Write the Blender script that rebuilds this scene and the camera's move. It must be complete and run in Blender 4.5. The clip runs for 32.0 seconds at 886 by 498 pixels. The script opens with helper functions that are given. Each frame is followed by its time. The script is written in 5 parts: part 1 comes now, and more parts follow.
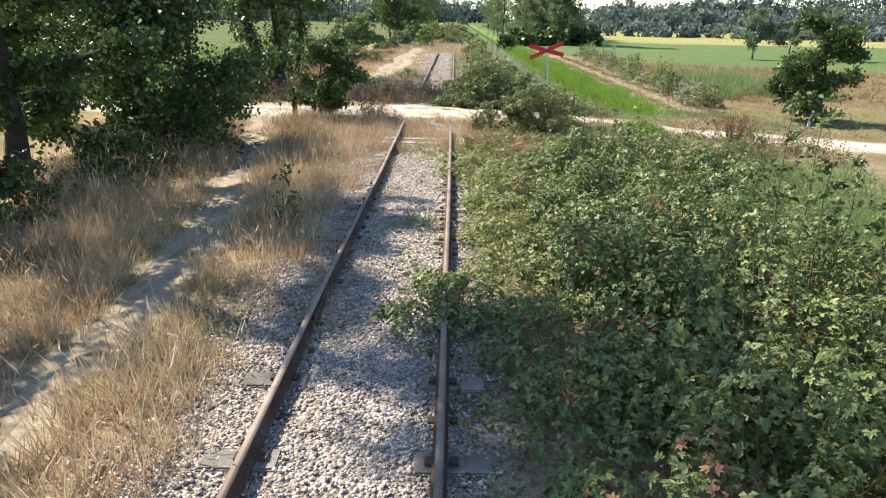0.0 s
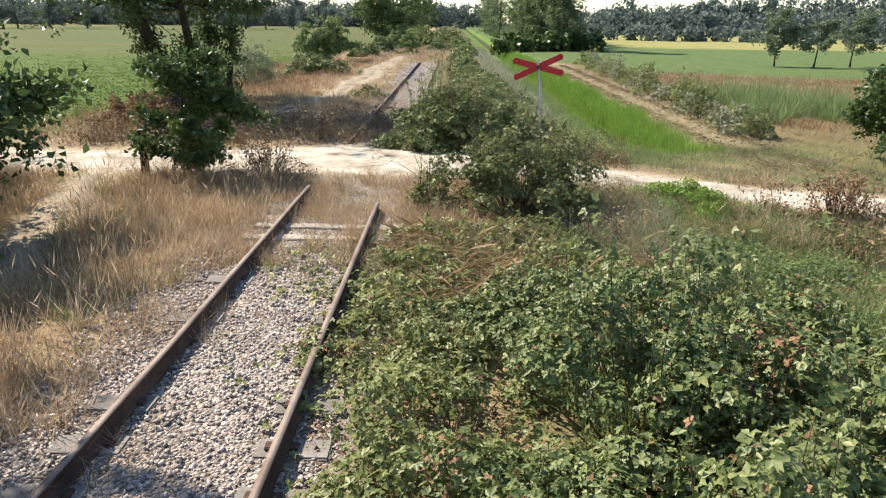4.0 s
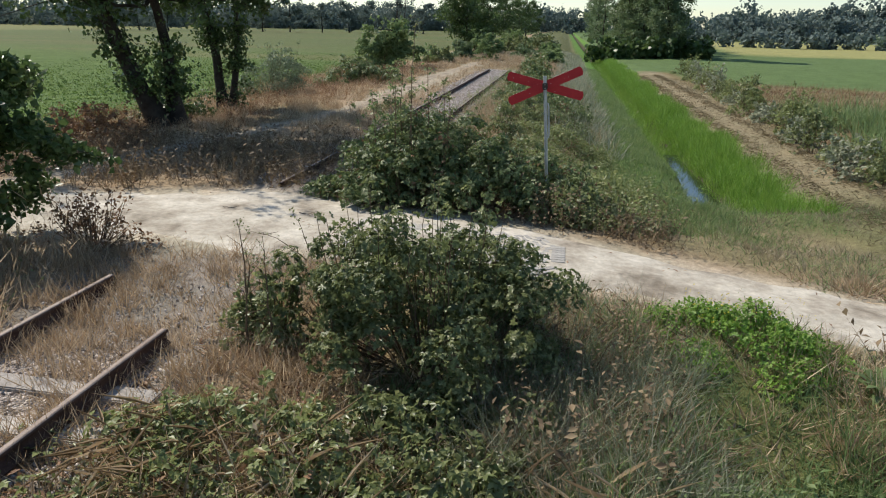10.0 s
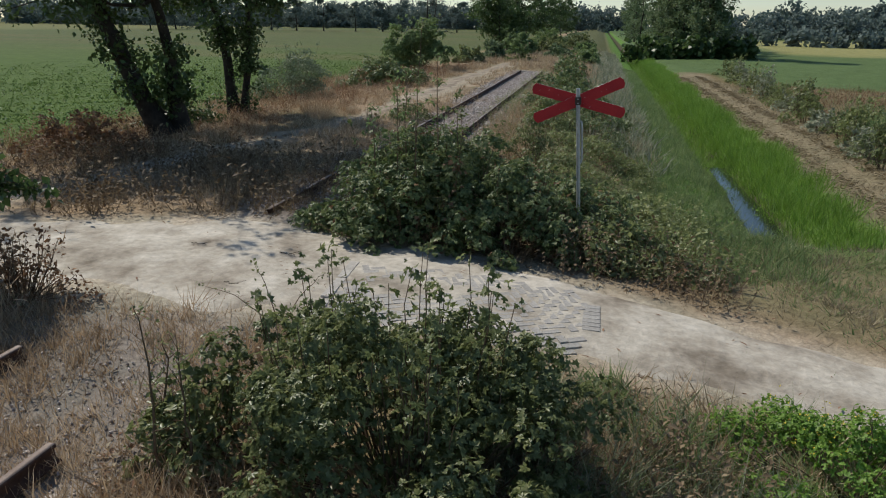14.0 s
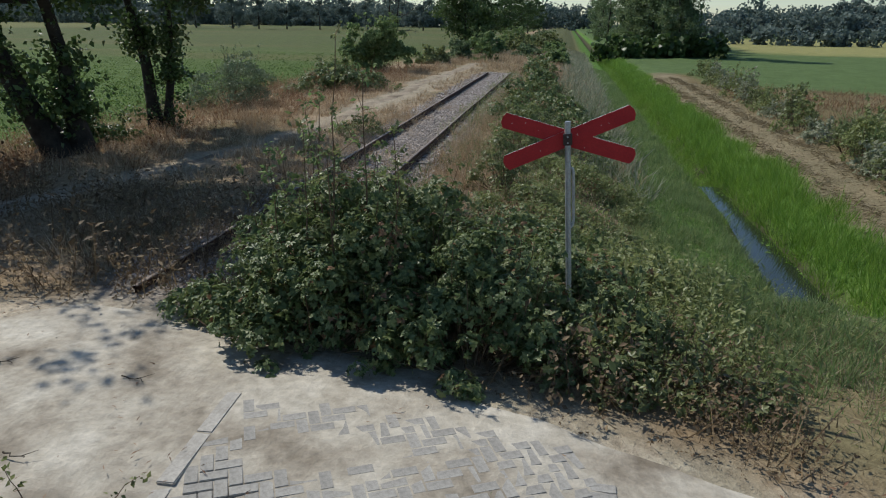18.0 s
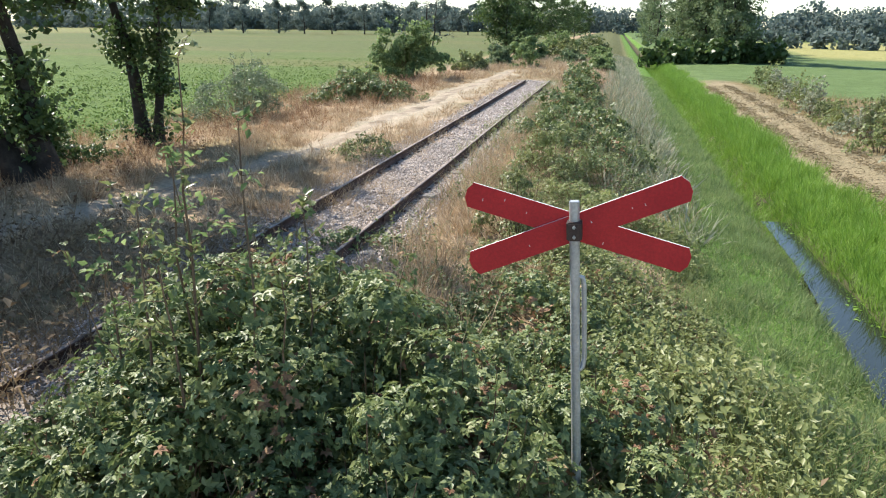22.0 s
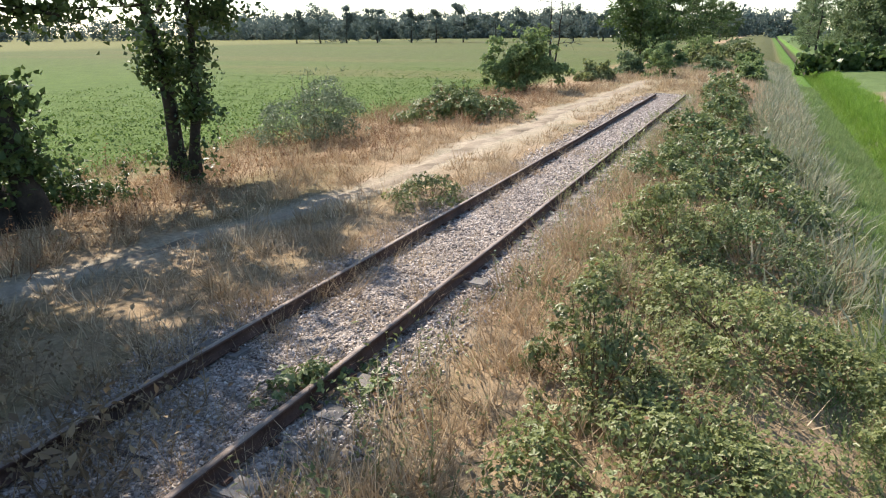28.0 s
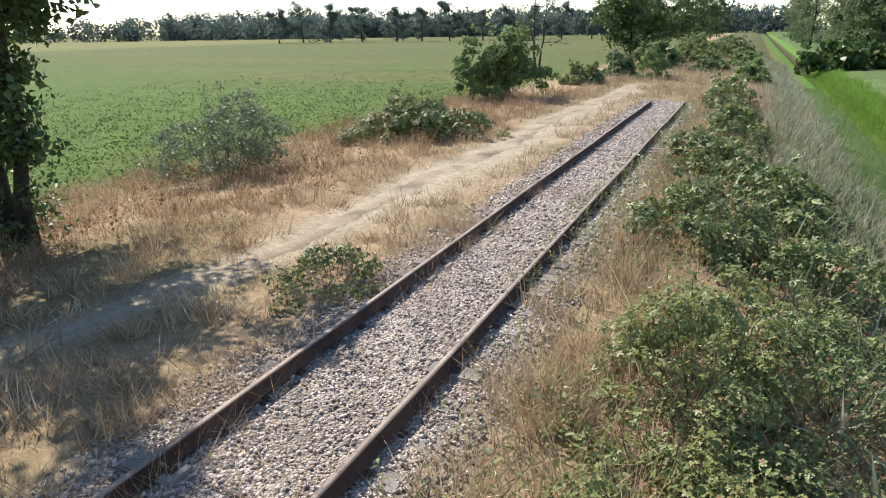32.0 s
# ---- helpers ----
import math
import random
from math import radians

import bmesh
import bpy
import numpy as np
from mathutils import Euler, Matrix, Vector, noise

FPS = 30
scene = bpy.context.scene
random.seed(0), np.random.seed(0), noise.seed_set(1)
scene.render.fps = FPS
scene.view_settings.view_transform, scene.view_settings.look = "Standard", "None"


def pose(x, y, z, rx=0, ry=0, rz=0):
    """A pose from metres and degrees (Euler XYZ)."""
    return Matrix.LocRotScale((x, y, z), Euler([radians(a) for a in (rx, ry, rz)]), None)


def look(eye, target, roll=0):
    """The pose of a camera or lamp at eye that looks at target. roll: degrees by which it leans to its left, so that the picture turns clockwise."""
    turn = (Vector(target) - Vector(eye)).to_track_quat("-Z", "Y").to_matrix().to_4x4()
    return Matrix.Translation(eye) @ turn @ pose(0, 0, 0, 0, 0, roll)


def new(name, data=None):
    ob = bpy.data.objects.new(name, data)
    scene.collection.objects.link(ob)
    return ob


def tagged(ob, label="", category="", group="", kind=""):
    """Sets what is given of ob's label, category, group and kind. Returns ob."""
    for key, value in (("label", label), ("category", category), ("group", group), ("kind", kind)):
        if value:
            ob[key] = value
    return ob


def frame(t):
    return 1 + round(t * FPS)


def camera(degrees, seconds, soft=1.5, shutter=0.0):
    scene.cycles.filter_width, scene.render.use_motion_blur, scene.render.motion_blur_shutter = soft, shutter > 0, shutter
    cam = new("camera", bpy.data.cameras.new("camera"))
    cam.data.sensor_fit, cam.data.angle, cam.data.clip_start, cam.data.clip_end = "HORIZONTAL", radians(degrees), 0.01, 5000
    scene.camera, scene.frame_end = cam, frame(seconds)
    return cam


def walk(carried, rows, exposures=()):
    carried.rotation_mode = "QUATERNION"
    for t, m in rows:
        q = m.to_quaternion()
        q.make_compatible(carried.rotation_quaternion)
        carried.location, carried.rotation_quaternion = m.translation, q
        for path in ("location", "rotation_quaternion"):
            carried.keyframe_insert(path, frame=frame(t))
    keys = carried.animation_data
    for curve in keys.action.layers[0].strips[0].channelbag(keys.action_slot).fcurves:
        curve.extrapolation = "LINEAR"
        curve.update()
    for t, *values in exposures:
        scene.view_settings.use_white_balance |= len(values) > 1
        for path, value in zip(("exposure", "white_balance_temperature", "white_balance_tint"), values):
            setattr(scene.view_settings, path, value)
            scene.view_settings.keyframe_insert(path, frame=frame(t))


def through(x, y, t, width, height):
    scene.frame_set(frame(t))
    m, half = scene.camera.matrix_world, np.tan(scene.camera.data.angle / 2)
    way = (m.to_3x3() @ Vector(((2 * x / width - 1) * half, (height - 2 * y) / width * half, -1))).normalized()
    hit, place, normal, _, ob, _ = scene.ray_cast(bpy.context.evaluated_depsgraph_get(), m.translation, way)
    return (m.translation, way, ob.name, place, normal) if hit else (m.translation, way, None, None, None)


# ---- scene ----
cam = camera(66.4, 32.0, soft=1.1)
PATH = [
    (0, (0.802, -0.894, 3.305), (0.78, 0.998, 2.657), 1.0),
    (0.5, (0.77, 0.246, 3.213), (0.746, 2.138, 2.565), 1.3),
    (1, (0.838, 1.107, 3.252), (0.812, 2.999, 2.606), 1.2),
    (1.5, (0.959, 2.151, 3.263), (0.928, 4.045, 2.622), 0.8),
    (2, (1.095, 3.032, 3.351), (1.062, 4.925, 2.709), 0.7),
    (2.5, (1.288, 4.257, 3.301), (1.256, 6.151, 2.661), 0.8),
    (3, (1.5, 5.442, 3.278), (1.468, 7.337, 2.639), 0.8),
    (3.5, (1.771, 6.59, 3.264), (1.743, 8.486, 2.627), 0.7),
    (4, (2.089, 7.612, 3.273), (2.065, 9.508, 2.636), 0.7),
    (4.5, (2.423, 8.574, 3.263), (2.406, 10.471, 2.627), 0.7),
    (6.5, (3.644, 11.049, 3.238), (3.654, 12.946, 2.605), 0.8),
    (7, (3.842, 11.585, 3.198), (3.859, 13.482, 2.564), 0.7),
    (7.5, (4.013, 12.059, 3.162), (4.043, 13.955, 2.526), 1.0),
    (8, (4.182, 12.391, 3.166), (4.22, 14.287, 2.532), 0.9),
    (8.5, (4.339, 12.635, 3.19), (4.386, 14.531, 2.556), 0.9),
    (9, (4.464, 12.921, 3.202), (4.365, 14.816, 2.57), 1.1),
    (9.5, (4.551, 13.34, 3.183), (4.273, 15.218, 2.554), 1.1),
    (10, (4.607, 13.704, 3.168), (4.294, 15.577, 2.539), 1.0),
    (10.5, (4.622, 13.811, 3.189), (4.213, 15.664, 2.56), 1.1),
    (11, (4.62, 13.878, 3.218), (4.201, 15.728, 2.586), 1.2),
    (11.5, (4.626, 14.098, 3.231), (4.219, 15.952, 2.598), 1.3),
    (12, (4.631, 14.409, 3.236), (4.23, 16.263, 2.603), 1.2),
    (12.5, (4.631, 14.764, 3.236), (4.224, 16.617, 2.602), 1.2),
    (13, (4.619, 15.119, 3.234), (4.217, 16.972, 2.599), 1.3),
    (13.5, (4.596, 15.466, 3.228), (4.185, 17.318, 2.594), 1.0),
    (14, (4.564, 15.828, 3.219), (4.16, 17.682, 2.585), 0.9),
    (14.5, (4.522, 16.205, 3.213), (4.125, 18.062, 2.585), 0.5),
    (16.5, (4.197, 17.875, 3.242), (3.849, 19.739, 2.605), 0.9),
    (17, (4.164, 18.305, 3.252), (3.826, 20.171, 2.614), 0.9),
    (17.5, (4.183, 18.736, 3.261), (3.856, 20.604, 2.623), 0.9),
    (18, (4.237, 19.173, 3.271), (3.919, 21.042, 2.633), 0.9),
    (18.5, (4.301, 19.606, 3.279), (3.992, 21.477, 2.643), 0.8),
    (19, (4.353, 20.029, 3.284), (4.048, 21.902, 2.65), 0.7),
    (19.5, (4.392, 20.446, 3.283), (4.097, 22.319, 2.648), 0.7),
    (20, (4.417, 20.845, 3.284), (4.124, 22.719, 2.652), 0.4),
    (20.5, (4.403, 21.208, 3.298), (4.12, 23.084, 2.663), 0.5),
    (21, (4.387, 21.549, 3.312), (4.065, 23.419, 2.682), 0.4),
    (21.5, (4.409, 21.864, 3.317), (4.03, 23.724, 2.685), 0.7),
    (22, (4.456, 22.156, 3.315), (4.013, 24.002, 2.686), 0.7),
    (22.5, (4.511, 22.439, 3.311), (4.043, 24.278, 2.681), 0.8),
    (23, (4.56, 22.729, 3.309), (4.044, 24.557, 2.683), 0.7),
    (23.5, (4.604, 23.03, 3.309), (4.015, 24.837, 2.685), 0.7),
    (24, (4.637, 23.331, 3.312), (3.972, 25.112, 2.691), 0.5),
    (24.5, (4.642, 23.614, 3.323), (3.945, 25.383, 2.705), 0.4),
    (25, (4.63, 23.92, 3.336), (3.909, 25.68, 2.717), 0.5),
    (25.5, (4.605, 24.299, 3.345), (3.855, 26.047, 2.727), 0.4),
    (27.5, (4.369, 26.318, 3.354), (3.575, 28.048, 2.74), -0.1),
    (28, (4.285, 26.899, 3.345), (3.489, 28.629, 2.734), -0.4),
    (28.5, (4.187, 27.517, 3.326), (3.395, 29.249, 2.713), -0.4),
    (29, (4.09, 28.134, 3.315), (3.298, 29.866, 2.703), -0.7),
    (29.5, (4.017, 28.687, 3.339), (3.23, 30.421, 2.726), -0.6),
    (30, (3.938, 29.238, 3.372), (3.154, 30.972, 2.756), -0.5),
    (30.5, (3.816, 29.847, 3.389), (3.037, 31.583, 2.773), -0.6),
    (31, (3.663, 30.494, 3.4), (2.887, 32.23, 2.782), -0.6),
    (31.5, (3.497, 31.155, 3.407), (2.724, 32.893, 2.79), -0.8),
    (32, (3.338, 31.809, 3.416), (2.565, 33.548, 2.8), -0.8),
]
EXPOSURES = [(0, 1.25, 6850, 11), (2, 1.4, 6950, 10), (4, 0.98, 6950, 12), (6.5, 0.45, 6600, 11), (9, 0.4, 6400, 10), (11, 0.2, 6350, 10), (13, 0.0, 6300, 10), (15, -0.45, 6150, 9), (17, -0.6, 6050, 8), (19, 0.35, 6050, 8), (21, 1.0, 6300, 10), (23, 1.2, 6500, 12), (25, 1.1, 6750, 15), (28, 1.0, 6650, 13), (30, 0.97, 6550, 12), (32, 0.85, 6500, 12)]
walk(cam, [(t, look(eye, target, roll)) for t, eye, target, roll in PATH], EXPOSURES)  # end walk

# ---- light ----
SUN_AZ, SUN_EL = radians(149), radians(47)      # measured from +x, anticlockwise
world = bpy.data.worlds.new("sky")
scene.world = world
world.use_nodes = True
wn = world.node_tree.nodes
sky = wn.new("ShaderNodeTexSky")
sky.sky_type, sky.sun_disc = "NISHITA", False
sky.sun_elevation, sky.sun_rotation = SUN_EL, radians(90) - SUN_AZ
sky.air_density, sky.dust_density, sky.ozone_density = 1.0, 0.25, 3.2
haze = wn.new("ShaderNodeMix")
haze.data_type, haze.blend_type = "RGBA", "MULTIPLY"
haze.inputs[0].default_value, haze.inputs[7].default_value = 1.0, (1.0, 1.0, 0.95, 1)
world.node_tree.links.new(sky.outputs[0], haze.inputs[6])
world.node_tree.links.new(haze.outputs[2], wn["Background"].inputs[0])
wn["Background"].inputs[1].default_value = 0.12
sun = new("sun", bpy.data.lights.new("sun", "SUN"))
sun.data.energy, sun.data.angle, sun.data.color = 4.8, radians(0.6), (1.0, 0.92, 0.8)
sun.rotation_euler = Vector((-math.cos(SUN_AZ) * math.cos(SUN_EL), -math.sin(SUN_AZ) * math.cos(SUN_EL), -math.sin(SUN_EL))).to_track_quat("-Z", "Y").to_euler()

rng = np.random.default_rng(7)


# ---- materials ----
def material(name, rough=0.8, metal=0.0, spec=0.3):
    m = bpy.data.materials.new(name)
    m.use_nodes = True
    b = m.node_tree.nodes["Principled BSDF"]
    b.inputs["Roughness"].default_value, b.inputs["Metallic"].default_value = rough, metal
    b.inputs["Specular IOR Level"].default_value = spec
    return m, m.node_tree.nodes, m.node_tree.links, b


def ramp(nodes, stops):
    r = nodes.new("ShaderNodeValToRGB")
    while len(r.color_ramp.elements) < len(stops):
        r.color_ramp.elements.new(0.5)
    for e, (at, c) in zip(r.color_ramp.elements, stops):
        e.position, e.color = at, (*c, 1)
    return r


def noise_node(nodes, links, scale, detail=4, rough=0.6, coord="Object"):
    tc, n = nodes.new("ShaderNodeTexCoord"), nodes.new("ShaderNodeTexNoise")
    n.inputs["Scale"].default_value, n.inputs["Detail"].default_value, n.inputs["Roughness"].default_value = scale, detail, rough
    links.new(tc.outputs[coord], n.inputs["Vector"])
    return n


def bump(nodes, links, b, source, strength, distance):
    k = nodes.new("ShaderNodeBump")
    k.inputs["Strength"].default_value, k.inputs["Distance"].default_value = strength, distance
    links.new(source, k.inputs["Height"])
    links.new(k.outputs[0], b.inputs["Normal"])


def blend(nodes, links, kind, a, b, fac):
    mx = nodes.new("ShaderNodeMix")
    mx.data_type, mx.blend_type = "RGBA", kind
    for sock, val in ((mx.inputs[6], a), (mx.inputs[7], b), (mx.inputs[0], fac)):
        if isinstance(val, (int, float)):
            sock.default_value = val
        elif isinstance(val, tuple):
            sock.default_value = (*val, 1)
        else:
            links.new(val, sock)
    return mx.outputs[2]


def leafy(name, stops, through=0.3, rough=0.5, patch=0.6, patch_scale=0.35):
    """Leaves and blades: each one its own shade of the stops, drifting in patches, lit through from behind."""
    m, n, l, b = material(name, rough, 0, 0.35)
    geo = n.new("ShaderNodeNewGeometry")
    big = noise_node(n, l, patch_scale, 3)
    mix = n.new("ShaderNodeMath")
    mix.operation = "MULTIPLY_ADD"
    l.new(big.outputs[0], mix.inputs[0])
    mix.inputs[1].default_value = patch * 2
    l.new(geo.outputs["Random Per Island"], mix.inputs[2])
    norm = n.new("ShaderNodeMapRange")
    norm.inputs[1].default_value, norm.inputs[2].default_value = 0.5 * patch, 1 + 1.5 * patch
    l.new(mix.outputs[0], norm.inputs[0])
    r = ramp(n, stops)
    l.new(norm.outputs[0], r.inputs[0])
    l.new(r.outputs[0], b.inputs["Base Color"])
    tr = n.new("ShaderNodeBsdfTranslucent")
    l.new(r.outputs[0], tr.inputs[0])
    ms = n.new("ShaderNodeMixShader")
    ms.inputs[0].default_value = through
    l.new(b.outputs[0], ms.inputs[1])
    l.new(tr.outputs[0], ms.inputs[2])
    l.new(ms.outputs[0], n["Material Output"].inputs[0])
    return m


def mottled(name, stops, scale, fine, rough=0.9, depth=0.02, metal=0.0, spec=0.2, vary=0.0):
    """A solid surface: broad stains of the stops, fine grain over them, and the same grain as relief."""
    m, n, l, b = material(name, rough, metal, spec)
    big, small = noise_node(n, l, scale, 5), noise_node(n, l, fine, 5, 0.7)
    r = ramp(n, stops)
    l.new(big.outputs[0], r.inputs[0])
    g = ramp(n, [(0.25, (0.6, 0.6, 0.6)), (0.75, (1.25, 1.25, 1.25))])
    l.new(small.outputs[0], g.inputs[0])
    col = blend(n, l, "MULTIPLY", r.outputs[0], g.outputs[0], 0.8)
    if vary:
        info = n.new("ShaderNodeObjectInfo")
        v = ramp(n, [(0, (1 - vary,) * 3), (1, (1 + vary,) * 3)])
        l.new(info.outputs["Random"], v.inputs[0])
        col = blend(n, l, "MULTIPLY", col, v.outputs[0], 1.0)
    l.new(col, b.inputs["Base Color"])
    bump(n, l, b, small.outputs[0], 0.6, depth)
    return m


def soil_material():
    m, n, l, b = material("soil", 0.95, 0, 0.1)
    at = n.new("ShaderNodeAttribute")
    at.attribute_name = "soil"
    small, mid = noise_node(n, l, 9, 6, 0.75), noise_node(n, l, 0.8, 5, 0.65)
    g = ramp(n, [(0.28, (0.5, 0.47, 0.43)), (0.72, (1.4, 1.4, 1.35))])
    l.new(small.outputs[0], g.inputs[0])
    k = ramp(n, [(0.3, (0.72, 0.75, 0.7)), (0.7, (1.25, 1.2, 1.2))])
    l.new(mid.outputs[0], k.inputs[0])
    col = blend(n, l, "MULTIPLY", at.outputs[0], g.outputs[0], 0.9)
    l.new(blend(n, l, "MULTIPLY", col, k.outputs[0], 0.8), b.inputs["Base Color"])
    bump(n, l, b, small.outputs[0], 0.8, 0.05)
    return m


SOIL = soil_material()
SAND = mottled("sand", [(0.32, (0.22, 0.185, 0.14)), (0.45, (0.4, 0.355, 0.285)), (0.56, (0.5, 0.455, 0.375)), (0.7, (0.62, 0.575, 0.49))], 1.1, 9, 0.95, 0.035)
EARTH = mottled("trodden_earth", [(0.3, (0.15, 0.118, 0.082)), (0.48, (0.27, 0.22, 0.16)), (0.72, (0.4, 0.34, 0.26))], 1.1, 12, 0.95, 0.03)
RUST = mottled("rust", [(0.3, (0.055, 0.034, 0.027)), (0.6, (0.115, 0.07, 0.054)), (0.8, (0.19, 0.135, 0.11))], 2.5, 40, 0.8, 0.004, 0.1)
RAILTOP = mottled("worn_rail_head", [(0.3, (0.13, 0.09, 0.07)), (0.7, (0.3, 0.25, 0.215))], 1.5, 50, 0.65, 0.002, 0.2, 0.4)
CONCRETE = mottled("concrete", [(0.3, (0.15, 0.138, 0.125)), (0.7, (0.28, 0.262, 0.24))], 3, 30, 0.9, 0.006, vary=0.25)
OLDWOOD = mottled("weathered_wood", [(0.3, (0.3, 0.27, 0.24)), (0.7, (0.52, 0.48, 0.43))], 4, 30, 0.9, 0.006, vary=0.2)
BARK = mottled("bark", [(0.3, (0.025, 0.021, 0.017)), (0.7, (0.075, 0.063, 0.052))], 3, 14, 0.95, 0.05)
CANE = mottled("cane", [(0.3, (0.1, 0.06, 0.04)), (0.7, (0.22, 0.16, 0.1))], 5, 30, 0.8, 0.004)
DEADLEAF = leafy("dead_leaf", [(0.0, (0.1, 0.05, 0.03)), (0.5, (0.22, 0.12, 0.07)), (1.0, (0.4, 0.28, 0.18))], 0.1, 0.8, 0.5, 0.8)
PAVER = mottled("paver", [(0.3, (0.3, 0.285, 0.26)), (0.7, (0.44, 0.42, 0.38))], 3, 30, 0.9, 0.004, vary=0.09)
EDGING = mottled("edging_concrete", [(0.3, (0.36, 0.335, 0.295)), (0.7, (0.5, 0.47, 0.42))], 3, 30, 0.9, 0.004)
RED = mottled("red_paint", [(0.35, (0.42, 0.012, 0.02)), (0.7, (0.55, 0.025, 0.03))], 3, 60, 0.5, 0.001, spec=0.4)
WHITE = mottled("white_paint", [(0.3, (0.6, 0.6, 0.58)), (0.7, (0.8, 0.8, 0.78))], 5, 60, 0.6, 0.001)
ZINC = mottled("galvanised_steel", [(0.3, (0.38, 0.39, 0.4)), (0.7, (0.55, 0.56, 0.57))], 8, 60, 0.5, 0.001, 0.6, 0.5)
DARKSTEEL = mottled("dark_steel", [(0.3, (0.05, 0.04, 0.04)), (0.7, (0.1, 0.07, 0.06))], 8, 60, 0.6, 0.001, 0.4)
STONE = leafy("ballast_stone", [(0.0, (0.13, 0.11, 0.1)), (0.3, (0.3, 0.26, 0.235)), (0.7, (0.47, 0.42, 0.385)), (1.0, (0.72, 0.66, 0.61))], 0.0, 0.9, 0.3, 0.8)
BRAMBLE = leafy("bramble_leaf", [(0.0, (0.05, 0.08, 0.03)), (0.35, (0.115, 0.165, 0.06)), (0.7, (0.225, 0.265, 0.1)), (0.92, (0.33, 0.36, 0.18)), (1.0, (0.4, 0.33, 0.19))], 0.3, 0.45, 0.6, 0.6)
SHRUBLEAF = leafy("shrub_leaf", [(0.0, (0.08, 0.1, 0.04)), (0.5, (0.18, 0.215, 0.085)), (0.9, (0.34, 0.35, 0.16)), (1.0, (0.38, 0.32, 0.16))], 0.42, 0.36)
DARKHERB = leafy("dark_herbs", [(0.0, (0.09, 0.06, 0.036)), (0.5, (0.2, 0.14, 0.08)), (0.85, (0.32, 0.24, 0.14)), (1.0, (0.18, 0.19, 0.08))], 0.3, 0.7, 0.6, 0.8)
PALELEAF = leafy("pale_bramble_leaf", [(0.0, (0.11, 0.14, 0.05)), (0.4, (0.215, 0.255, 0.095)), (0.8, (0.32, 0.345, 0.145)), (1.0, (0.4, 0.39, 0.18))], 0.42, 0.42, 0.75, 0.6)
OAKLEAF = leafy("oak_leaf", [(0.0, (0.035, 0.062, 0.02)), (0.5, (0.07, 0.115, 0.035)), (1.0, (0.14, 0.19, 0.06))], 0.32, 0.42)
# leaves of distant trees: air haze painted in as paler, bluer green
HAZEDLEAF = leafy("haze_tinted_leaf", [(0.0, (0.1, 0.135, 0.12)), (0.5, (0.135, 0.175, 0.155)), (1.0, (0.17, 0.21, 0.185))], 0.3, 0.8, 0.5, 0.05)
# poplar green, lightened to carry some of the distance haze
POPLAR = leafy("poplar_leaf", [(0.0, (0.085, 0.125, 0.06)), (0.5, (0.15, 0.205, 0.095)), (1.0, (0.23, 0.28, 0.14))], 0.4, 0.55, 0.5, 0.1)
GREYLEAF = leafy("willow_leaf", [(0.0, (0.09, 0.13, 0.075)), (0.5, (0.17, 0.22, 0.13)), (1.0, (0.28, 0.32, 0.2))], 0.3, 0.5)
STRAW = leafy("dry_grass", [(0.0, (0.15, 0.1, 0.052)), (0.3, (0.33, 0.235, 0.14)), (0.65, (0.52, 0.395, 0.255)), (1.0, (0.8, 0.68, 0.51))], 0.28, 0.7, 0.7, 0.7)
RUSSET = leafy("russet_herbs", [(0.0, (0.09, 0.05, 0.03)), (0.35, (0.2, 0.11, 0.06)), (0.7, (0.33, 0.2, 0.11)), (1.0, (0.21, 0.2, 0.085))], 0.28, 0.7, 0.6, 0.5)
HAY = leafy("mown_hay", [(0.0, (0.13, 0.1, 0.06)), (0.35, (0.24, 0.2, 0.125)), (0.7, (0.36, 0.3, 0.2)), (1.0, (0.5, 0.44, 0.32))], 0.2, 0.8, 0.7, 0.7)
YELLOW = leafy("yellow_petal", [(0.0, (0.6, 0.45, 0.04)), (1.0, (0.8, 0.65, 0.1))], 0.3, 0.6)
GREEN = leafy("green_grass", [(0.0, (0.09, 0.14, 0.05)), (0.5, (0.175, 0.25, 0.095)), (1.0, (0.34, 0.4, 0.18))], 0.5, 0.6, 0.6, 0.9)
LUSH = leafy("ditch_reed", [(0.0, (0.085, 0.16, 0.025)), (0.5, (0.175, 0.315, 0.045)), (1.0, (0.31, 0.43, 0.09))], 0.4, 0.5, 0.4, 0.4)
CROP = leafy("crop_leaf", [(0.0, (0.055, 0.105, 0.024)), (0.5, (0.1, 0.165, 0.04)), (1.0, (0.175, 0.24, 0.07))], 0.4, 0.5, 0.6, 0.06)
PALEREED = leafy("pale_reed", [(0.0, (0.13, 0.165, 0.085)), (0.45, (0.26, 0.29, 0.18)), (0.8, (0.42, 0.41, 0.31)), (1.0, (0.42, 0.29, 0.21))], 0.35, 0.6, 0.7, 0.3)


